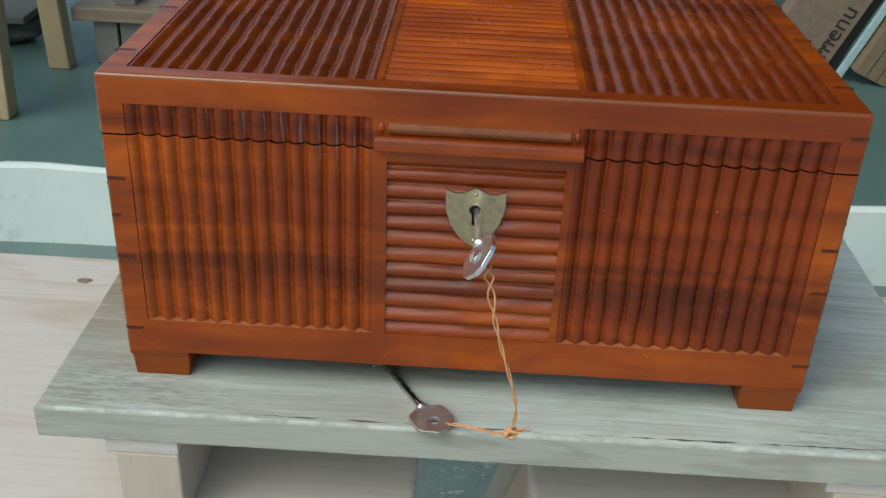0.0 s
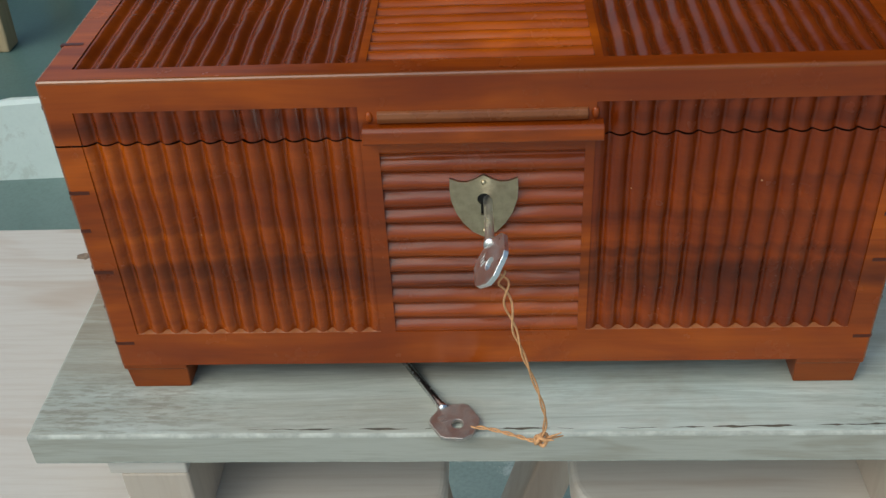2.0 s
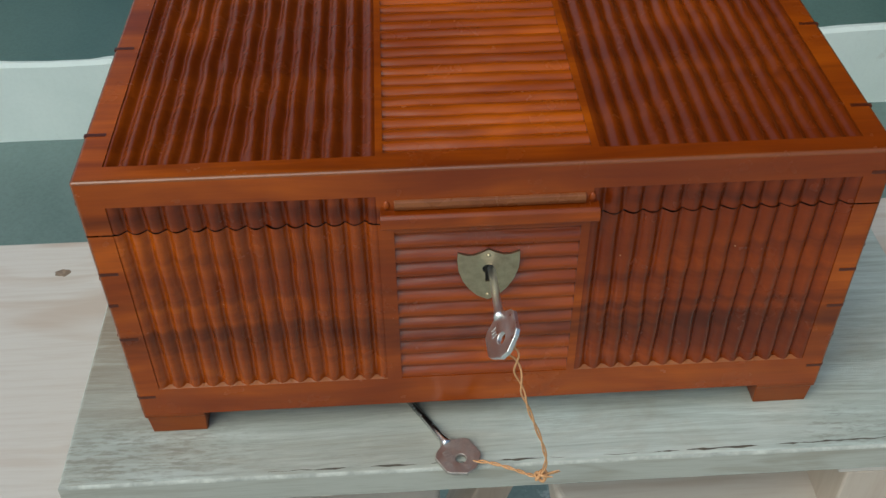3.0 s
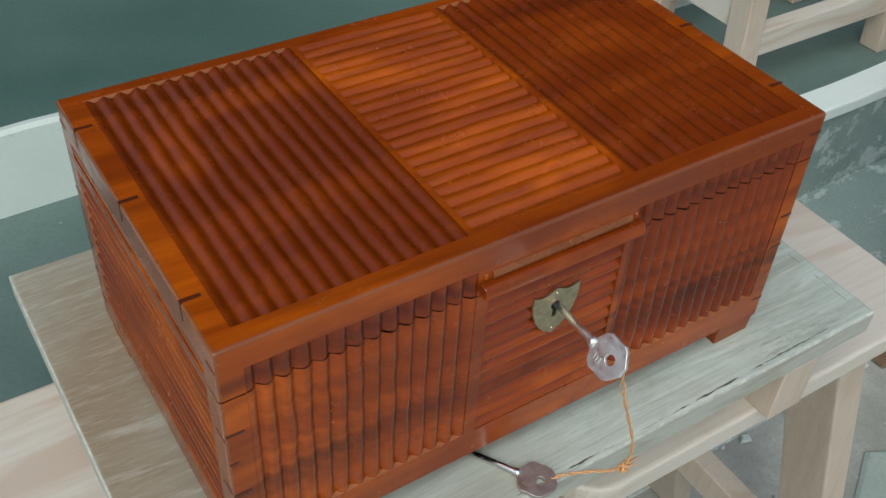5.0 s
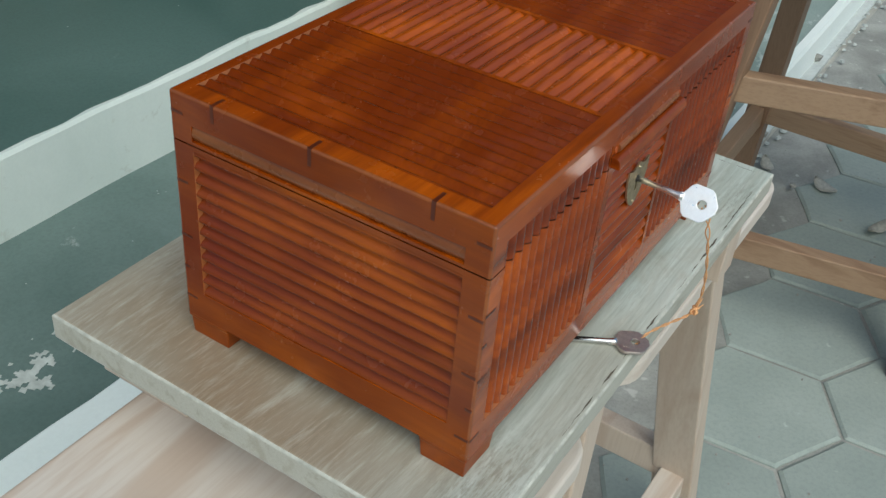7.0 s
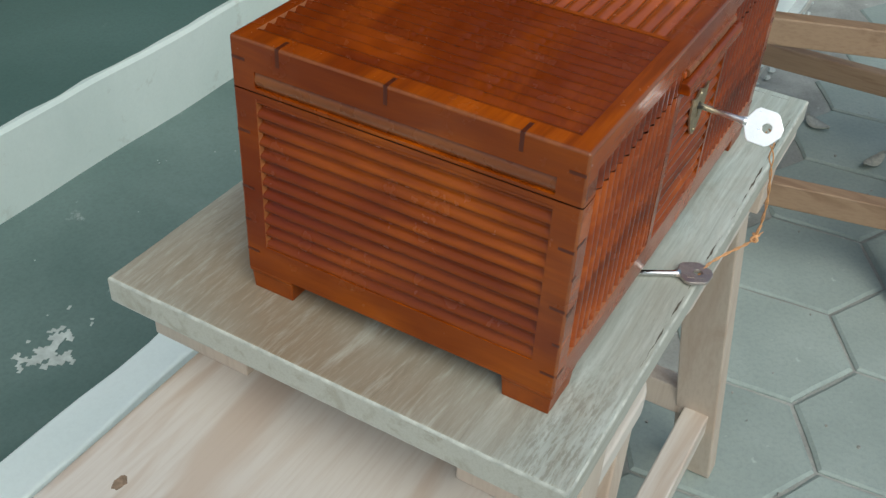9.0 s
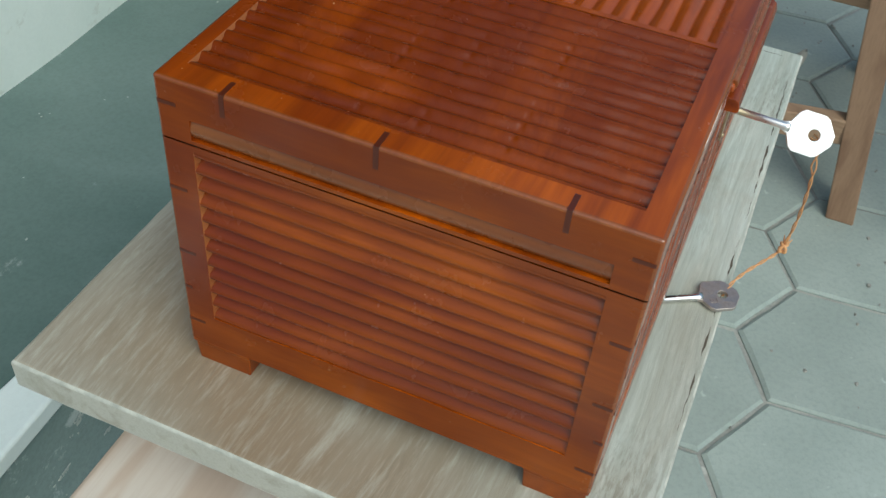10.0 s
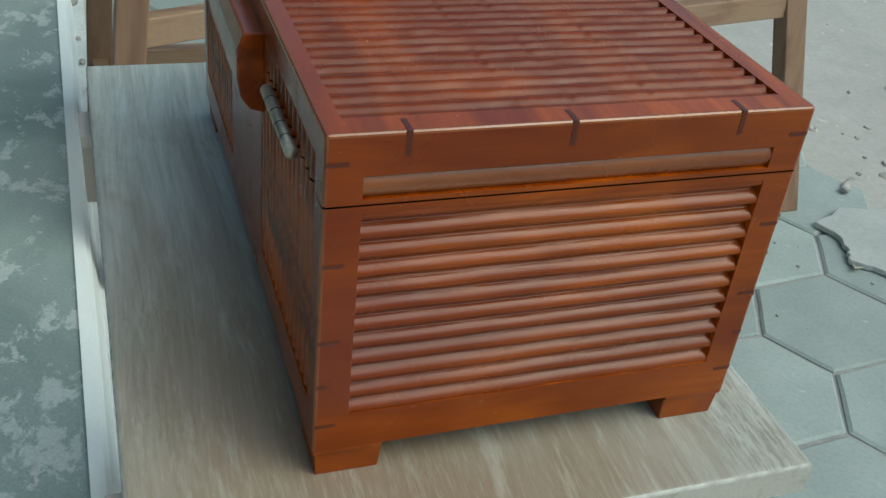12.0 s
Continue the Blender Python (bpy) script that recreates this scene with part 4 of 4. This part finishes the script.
open_stool("stool", [(1.217, 1.030), (0.886, 1.030), (0.886, 1.215), (1.217, 1.215)], [(1.200, 1.056), (0.872, 1.056), (0.872, 1.185), (1.200, 1.185)], 0.591,
           [(0, 1, 0.091), (2, 3, 0.091), (0, 3, 0.134), (1, 2, 0.134)], 0.038, "pale wooden stool standing on the green terrace floor", "stools on the terrace", (PALE_X, PALE_X, PALE_Z), TREAD)

# ---- things at the back of the terrace ----
open_stool("stool", [(-0.680, 1.660), (-0.686, 1.432), (-0.99, 1.432), (-0.99, 1.660)], [(-0.694, 1.645), (-0.676, 1.452), (-0.97, 1.452), (-0.97, 1.645)], 0.515,
           [(0, 3, 0.166), (1, 2, 0.166)], 0.035, "yellowish wooden stool standing back on the green floor", "stools on the terrace", (PALE_X, PALE_X, raw_wood("yellow_wood_z", "z", (0.44, 0.34, 0.20), (0.36, 0.265, 0.15), (0.27, 0.19, 0.11), knots=False)), UPPER)
GREY_WOOD = raw_wood("grey_wood", "x", (0.25, 0.24, 0.21), (0.20, 0.185, 0.16), (0.14, 0.125, 0.105), knots=False)
bench = thing("low_bench", (-0.372, 1.776, UPPER + 0.0), "low grey wooden bench with a plank top", "bench")
part("top", cuboid((-0.345, -0.13, 0.092), (0.40, 0.13, 0.120), 0.003), raw_wood("bench_top", "x", (0.36, 0.27, 0.19), (0.29, 0.21, 0.145), (0.2, 0.15, 0.10), knots=False), bench)
for x0, x1 in ((-0.310, -0.262), (-0.256, -0.19), (0.20, 0.28)):
    part("support", cuboid((x0, -0.11, 0.0), (x1, 0.11, 0.092), 0.002), GREY_WOOD, bench)
slat = thing("wood_offcut", (-0.575, 1.718, UPPER + 0.0996), "short grey wood offcut on the bench", "offcut")
part("wood", cuboid((-0.022, -0.03, 0), (0.022, 0.05, 0.03), 0.002), GREY_WOOD, slat)
tray = thing("wood_plank", (-0.911, 1.785, UPPER + 0.0457), "grey weathered plank lying on a sack", "plank")
part("wood", cuboid((-0.22, -0.07, 0.0), (0.175, 0.07, 0.016), 0.003), raw_wood("dark_plank_wood", "x", (0.15, 0.145, 0.115), (0.11, 0.105, 0.08), (0.07, 0.065, 0.05), knots=False), tray)
SHRINK = 0.83
sack = thing("cloth_sack", (-0.903, 1.785, UPPER + 0.0), "crumpled grey-green sack on the green floor", "sack")
bm = bmesh.new()
bmesh.ops.create_icosphere(bm, subdivisions=4, radius=1.0)
for v in bm.verts:
    n = noise.noise(v.co * 2.2) * 0.16 + noise.noise(v.co * 6) * 0.05
    flat = Vector((v.co.x * 0.17, v.co.y * 0.085, 0)) * (1 + n)
    v.co = Vector((flat.x, flat.y, min(0.0545, max(0.0, (v.co.z + 0.6) * 0.045 * (1 + n)))))
part("cloth", bm, SACK, sack, smooth=True)
for ob in (bench, slat, tray, sack):
    ob.scale = (SHRINK, SHRINK, SHRINK)


def slanted(name, foot_x, y, wide, long, thick, angle, material, label, category):
    """A flat piece that stands on the terrace floor on its lower corner, slanting in its own plane."""
    m = Matrix.Rotation(radians(90 - angle), 4, "Y")
    bm = cuboid((-wide / 2, -thick / 2, 0), (wide / 2, thick / 2, long), min(0.002, thick / 5))
    bmesh.ops.transform(bm, verts=bm.verts, matrix=m)
    lowest = min(v.co.z for v in bm.verts)
    ob = thing(name, (foot_x, y, UPPER - lowest * SHRINK), label, category)
    ob.scale = (SHRINK, SHRINK, SHRINK)
    part("sheet", bm, material, ob)
    return ob, m


carton, m = slanted("cardboard_box", 0.573, 1.826, 0.142, 0.42, 0.05, 66, CARD_PINK, "flattened brown cardboard box with black printed lettering", "cardboard box")
font = bpy.data.curves.new("lettering", "FONT")
font.body, font.size, font.extrude = "menu", 0.054, 0.0004
letters_ob = new("lettering", font)
bpy.context.view_layer.update()
letters = bpy.data.meshes.new_from_object(letters_ob.evaluated_get(bpy.context.evaluated_depsgraph_get()))
bpy.data.objects.remove(letters_ob)
letters.transform(m @ Matrix.Translation((0.058, -0.0256, 0.040)) @ Matrix.Rotation(radians(-90), 4, "Y") @ Matrix.Rotation(radians(90), 4, "X"))
letters.materials.append(INK)
printed = new("printed_word", letters)
printed.parent = carton
bm = bmesh.new()
for k in range(4):
    block(bm, (0.036, -0.0262, 0.045 + 0.014 * k), (0.044, -0.0252, 0.055 + 0.014 * k))
bmesh.ops.transform(bm, verts=bm.verts, matrix=m)
part("small_print", bm, INK, carton)
# A black strip stands in for the shade between carton and blue bar.
shade, _ = slanted("shade_strip", 0.634, 1.814, 0.030, 0.42, 0.012, 66, DARK, "black strip standing in for the shade beside cardboard", "bar")
rod, _ = slanted("painted_bar", 0.657, 1.801, 0.017, 0.42, 0.010, 67, BLUE_ROD, "pale blue painted flat bar beside cardboard", "bar")
flats, m2 = slanted("cardboard_bundle", 0.707, 1.793, 0.078, 0.42, 0.04, 66, CARD, "bundle of folded brown cardboard tied with white tape", "cardboard")
bm = bmesh.new()
block(bm, (-0.030, -0.0215, 0.095), (0.030, -0.0205, 0.100))
block(bm, (0.024, -0.0216, 0.078), (0.028, -0.0207, 0.097))
bmesh.ops.transform(bm, verts=bm.verts, matrix=m2)
part("tie", bm, WHITE_TIE, flats)
bm = bmesh.new()
for x in (-0.012, 0.014):
    block(bm, (x, -0.0209, 0.004), (x + 0.0014, -0.0203, 0.41))
bmesh.ops.transform(bm, verts=bm.verts, matrix=m2)
part("fold_line", bm, INK, flats)

# ---- paint splashes on the green floors ----
def splash(x, y, z, wide, deep, count, seed, turn=0.0, upright=0.0):
    rr = random.Random(seed)
    bm = bmesh.new()
    cell = max(0.0016, min(wide, deep) / 12)
    nu, nv = int(2.6 * wide / cell), int(2.6 * deep / cell)
    grid = {}

    def corner(i, j):
        if (i, j) not in grid:
            grid[i, j] = bm.verts.new(((i - nu / 2 + rr.uniform(-0.3, 0.3)) * cell, (j - nv / 2 + rr.uniform(-0.3, 0.3)) * cell, 0.0))
        return grid[i, j]
    for i in range(nu):
        for j in range(nv):
            u, v = (i - nu / 2) * cell, (j - nv / 2) * cell
            r = math.hypot(u / wide, v / deep)
            n = noise.noise(Vector((u * 1.2 / deep, v * 2.0 / deep, seed * 3.3))) + 0.7 * noise.noise(Vector((u * 4 / deep, v * 6 / deep, seed * 7.1)))
            if n > 0.9 * r - 0.12 + 0.012 * (46 - count):
                bm.faces.new((corner(i, j), corner(i + 1, j), corner(i + 1, j + 1), corner(i, j + 1)))
    if not bm.faces:
        bm.faces.new((corner(0, 0), corner(1, 0), corner(1, 1), corner(0, 1)))
    ext = bmesh.ops.extrude_face_region(bm, geom=bm.faces[:])
    for v in ext["geom"]:
        if isinstance(v, bmesh.types.BMVert):
            v.co.z += 0.0006
    bmesh.ops.rotate(bm, verts=bm.verts, matrix=Matrix.Rotation(radians(turn), 3, "Z"))
    ob = finish("paint_splash", bm, SPLASH)
    ob.location = (x, y, z)
    ob.rotation_euler.x = radians(upright)
    tagged(ob, "splashes of dried pale paint on the green floor", "paint", "", "stuff")


SPLASH = plain("dried_pale_paint", (0.55, 0.60, 0.57), 0.8, 60, 0.35)
splash(0.028, 1.056, TREAD + 0.0004, 0.080, 0.040, 50, 3, 20)
splash(-0.07, 1.045, TREAD + 0.0004, 0.038, 0.017, 18, 5, 10)
for k, (x, y, w) in enumerate(((0.27, 1.15, 0.020), (0.14, 1.19, 0.012), (0.39, 1.21, 0.012), (0.51, 1.10, 0.015), (0.19, 1.08, 0.010), (0.70, 1.17, 0.014), (-0.3, 1.15, 0.012))):
    splash(x, y, TREAD + 0.0004, w, w * 0.4, 5, 20 + k, 15)
for k, (x, y, w) in enumerate(((0.66, 1.44, 0.022), (0.75, 1.49, 0.016), (0.80, 1.37, 0.018), (0.50, 1.52, 0.014), (0.30, 1.60, 0.012))):
    splash(x, y, UPPER + 0.0004, w, w * 0.5, 8, 30 + k, 20)
rng = random.Random(19)
for k in range(14):
    w = rng.uniform(0.005, 0.013)
    splash(rng.uniform(-0.5, 0.7), rng.uniform(1.08, 1.25), TREAD + 0.0004, w, w * 0.4, 6, 70 + k, rng.uniform(0, 25))
for k, (x, y, w, d) in enumerate(((0.04, 0.85, 0.06, 0.020), (0.13, 0.83, 0.05, 0.018), (1.32, 0.80, 0.10, 0.012), (1.10, 0.77, 0.06, 0.02), (0.65, 0.83, 0.10, 0.03), (0.47, 0.77, 0.08, 0.02), (1.6, 0.79, 0.10, 0.02), (0.32, 0.77, 0.05, 0.02))):
    splash(x, y, STEP + 0.0004, w, d, 26, 40 + k, 8)
for k, (x, z, w, d) in enumerate(((-0.028, 0.101, 0.018, 0.009), (0.052, 0.116, 0.026, 0.014), (0.020, 0.074, 0.022, 0.007), (-0.005, 0.045, 0.024, 0.010), (0.085, 0.060, 0.030, 0.012), (0.62, 0.090, 0.050, 0.016), (0.95, 0.075, 0.060, 0.014), (1.25, 0.110, 0.050, 0.012))):
    splash(x, 0.9206 + ALONG * x, z, w, d, 36, 60 + k, 8, 90)

# ---- leaves and crumbs on the paving ----
def leaf(x, y, z, length, wide, turn, curl, material, label):
    ob = thing("leaf", (x, y, z), label, "leaf", "fallen leaves")
    bm = bmesh.new()
    rows = []
    n = 10
    for k in range(n + 1):
        t = k / n
        w = wide * math.sin(math.pi * min(1, t * 0.96 + 0.02)) ** 0.8 / 2
        up = curl * (2 * t - 1) ** 2
        fold = curl * 0.35
        xs = (t - 0.5) * length
        jag = 0.0012 * noise.noise(Vector((k * 1.7, x * 50, y * 40)))
        rows.append([bm.verts.new((xs, -w + jag, up + fold + 0.0012)), bm.verts.new((xs, jag * 0.5, up + 0.0004)), bm.verts.new((xs, w + jag, up + fold * 0.8 + 0.0012))])
    for a, b in zip(rows, rows[1:]):
        for i in range(2):
            bm.faces.new((a[i], a[i + 1], b[i + 1], b[i]))
    ext = bmesh.ops.extrude_face_region(bm, geom=bm.faces[:])
    for v in ext["geom"]:
        if isinstance(v, bmesh.types.BMVert):
            v.co.z += 0.0006
    bmesh.ops.rotate(bm, verts=bm.verts, matrix=Matrix.Rotation(radians(turn), 3, "Z"))
    part("blade", bm, material, ob, smooth=True)


PALE_LEAF = "dry pale curled leaf lying on grey paving"
for x, y, length, wide, turn, curl in ((1.437, 0.507, 0.060, 0.034, 60, 0.010), (1.357, 0.382, 0.075, 0.026, -20, 0.012), (1.442, 0.627, 0.060, 0.026, 30, 0.010),
                                       (1.458, -0.56, 0.085, 0.022, -35, 0.010), (0.736, -0.579, 0.070, 0.020, -50, 0.008), (0.979, -0.733, 0.055, 0.016, -40, 0.006), (2.166, -0.69, 0.07, 0.03, 10, 0.01)):
    leaf(x, y, GROUND + 0.001, length, wide, turn, curl, LEAF, PALE_LEAF)
leaf(1.261, -0.484, GROUND + 0.001, 0.052, 0.034, -20, 0.010, LEAF_YELLOW, "yellow-brown curled leaf lying on grey paving")
rng = random.Random(11)


def crumb(x, y, r, material=STONE):
    ob = thing("pebble", (x, y, GROUND), "small grey stone crumb on the paving", "pebble", "crumbs on the paving")
    bm = bmesh.new()
    bmesh.ops.create_icosphere(bm, subdivisions=1, radius=r)
    for v in bm.verts:
        v.co = Vector((v.co.x * 1.2, v.co.y, v.co.z * 0.75 + r * 0.7)) * (1 + 0.3 * rng.uniform(-1, 1))
    part("stone", bm, material, ob)


for x, y, r in ((0.966, -0.72, 0.010), (1.022, -0.796, 0.006), (1.085, -0.86, 0.005), (0.937, 0.084, 0.004), (1.743, 0.042, 0.012), (1.881, 0.106, 0.009), (1.192, 0.296, 0.004), (1.404, 0.561, 0.008),
                (1.34, 0.636, 0.007), (1.138, -0.351, 0.005), (1.234, -0.383, 0.004), (1.085, -0.171, 0.006), (1.064, -0.139, 0.004), (0.682, -0.245, 0.003), (0.821, 0.19, 0.003), (1.563, 0.678, 0.010),
                (1.701, 0.689, 0.008), (2.04, 0.699, 0.012), (1.828, 0.694, 0.006), (1.382, -1.04, 0.005), (1.191, -0.881, 0.004), (1.721, -1.093, 0.007)):
    crumb(x, y, r)

# ---- a broken slab and litter at the edge of the paving ----
SLAB_STONE = concrete("pale_broken_concrete", (0.40, 0.43, 0.41), (0.52, 0.55, 0.52), 120, 0.9, 0.003)
edge = [(0.800, -0.505), (0.742, -0.519), (0.705, -0.505), (0.676, -0.490), (0.645, -0.520), (0.608, -0.549), (0.560, -0.560), (0.500, -0.615), (0.520, -0.700), (0.640, -0.690), (0.735, -0.705), (0.815, -0.680), (0.835, -0.590)]
rr = random.Random(8)
ragged_edge = []
for (ax, ay), (bx, by) in zip(edge, edge[1:] + edge[:1]):
    for t in (0.0, 0.25, 0.5, 0.75):
        ragged_edge.append((ax + (bx - ax) * t + rr.uniform(-0.004, 0.004) - 0.66, ay + (by - ay) * t + rr.uniform(-0.004, 0.004) + 0.6))
broken = thing("paving_slab", (0.725, -0.672, GROUND + 0.0012), "pale broken concrete slab lying on the paving edge", "slab")
part("stone", slab(ragged_edge, 0.0, 0.011, 0.0018), SLAB_STONE, broken)


def litter(name, count, box, size, z, material, label, seed, cluster=0.0):
    rr = random.Random(seed)
    bm = bmesh.new()
    x0, y0, x1, y1 = box
    for k in range(count):
        x, y = rr.uniform(x0, x1), rr.uniform(y0, y1)
        if cluster and noise.noise(Vector((x * 2.3, y * 2.3, seed))) < cluster:
            continue
        q = size * rr.uniform(0.4, 1.3)
        n = rr.randrange(5, 8)
        turn = rr.uniform(0, 6.28)
        low = []
        for i in range(n):
            a = turn + 2 * math.pi * i / n
            r = q * rr.uniform(0.5, 1.0)
            low.append((x + 1.5 * r * math.cos(a), y + r * math.sin(a)))
        bot = [bm.verts.new((px, py, z)) for px, py in low]
        top = [bm.verts.new((x + (px - x) * 0.7, y + (py - y) * 0.7, z + q * rr.uniform(0.25, 0.7))) for px, py in low]
        for i in range(n):
            bm.faces.new((bot[i], bot[(i + 1) % n], top[(i + 1) % n], top[i]))
        bm.faces.new(top)
    tagged(finish(name, bm, material), label, "litter", "", "stuff")


litter("ground_litter", 420, (0.2, -2.8, 3.6, -0.80), 0.011, GROUND - 0.0105, LEAF, "dry leaf crumbs and grit on sandy ground", 31, 0.08)
litter("ground_lumps", 130, (0.2, -2.8, 3.6, -0.78), 0.012, GROUND - 0.0115, SAND, "trodden lumps of sandy soil", 32, -0.1)
litter("paving_grit", 260, (0.45, -0.60, 2.2, 0.64), 0.0030, GROUND + 0.0002, STONE, "fine pale grit on grey paving", 33, 0.0)
litter("kerb_rubble", 100, (-0.3, 0.645, 2.6, 0.680), 0.0075, GROUND + 0.0005, PALE_CEMENT, "pale cement crumbs along the kerb", 34)

# ---- hexagonal paving ----
PAVEMENT = thing("pavement", (0, 0, 0), "grey hexagonal concrete paving stones with dark recessed joints", "pavement", "", "structure")
HALF, SIDE, RISE = 0.1110, 0.151, 0.061


def paver_mesh(seed):
    bm = bmesh.new()
    g = 0.0022
    rr = random.Random(seed)
    corners = [(0, SIDE / 2 + RISE - g), (-HALF + g, SIDE / 2 - g * 0.5), (-HALF + g, -SIDE / 2 + g * 0.5), (0, -SIDE / 2 - RISE + g), (HALF - g, -SIDE / 2 + g * 0.5), (HALF - g, SIDE / 2 - g * 0.5)]
    pts = []
    for (ax, ay), (bx, by) in zip(corners, corners[1:] + corners[:1]):
        for t in (0.0, 0.36, 0.7):
            k = 1 - (rr.uniform(0.0, 0.016) if t else 0.004)
            px, py = (ax + (bx - ax) * t) * k, (ay + (by - ay) * t) * k
            pts.append((px - 0.085 * py, py))
    rings = []
    for z, shrink in ((-0.012, 1.0), (-0.0034, 0.998), (0.0, 0.960)):
        rings.append([bm.verts.new((x * shrink + rr.uniform(-1, 1) * 0.0007, y * shrink + rr.uniform(-1, 1) * 0.0007, z)) for x, y in pts])
    for a, b in zip(rings, rings[1:]):
        for k in range(len(pts)):
            bm.faces.new((a[k], a[(k + 1) % len(pts)], b[(k + 1) % len(pts)], b[k]))
    bm.faces.new(rings[-1])
    bmesh.ops.recalc_face_normals(bm, faces=bm.faces)
    me = bpy.data.meshes.new("paver")
    bm.to_mesh(me)
    bm.free()
    me.materials.append(PAVER)
    return me


PAVERS = [paver_mesh(k) for k in range(6)]
rng = random.Random(4)
for row in range(-6, 3):
    for col in range(-10, 14):
        y = 0.286 - SIDE / 2 + row * (SIDE + RISE)
        x = 0.547 + HALF + col * 2 * HALF + (HALF if row % 2 else 0) - 0.085 * (y - 0.286)
        if y > 0.60 or x > 3.0 or x < -1.5 or (y < -0.84):
            continue
        ob = new("paver", PAVERS[rng.randrange(6)])
        ob.parent = PAVEMENT
        ob.location = (x, y, GROUND + rng.uniform(-0.0012, 0.0008))
        ob.rotation_euler = (rng.uniform(-0.004, 0.004), rng.uniform(-0.004, 0.004), 0)
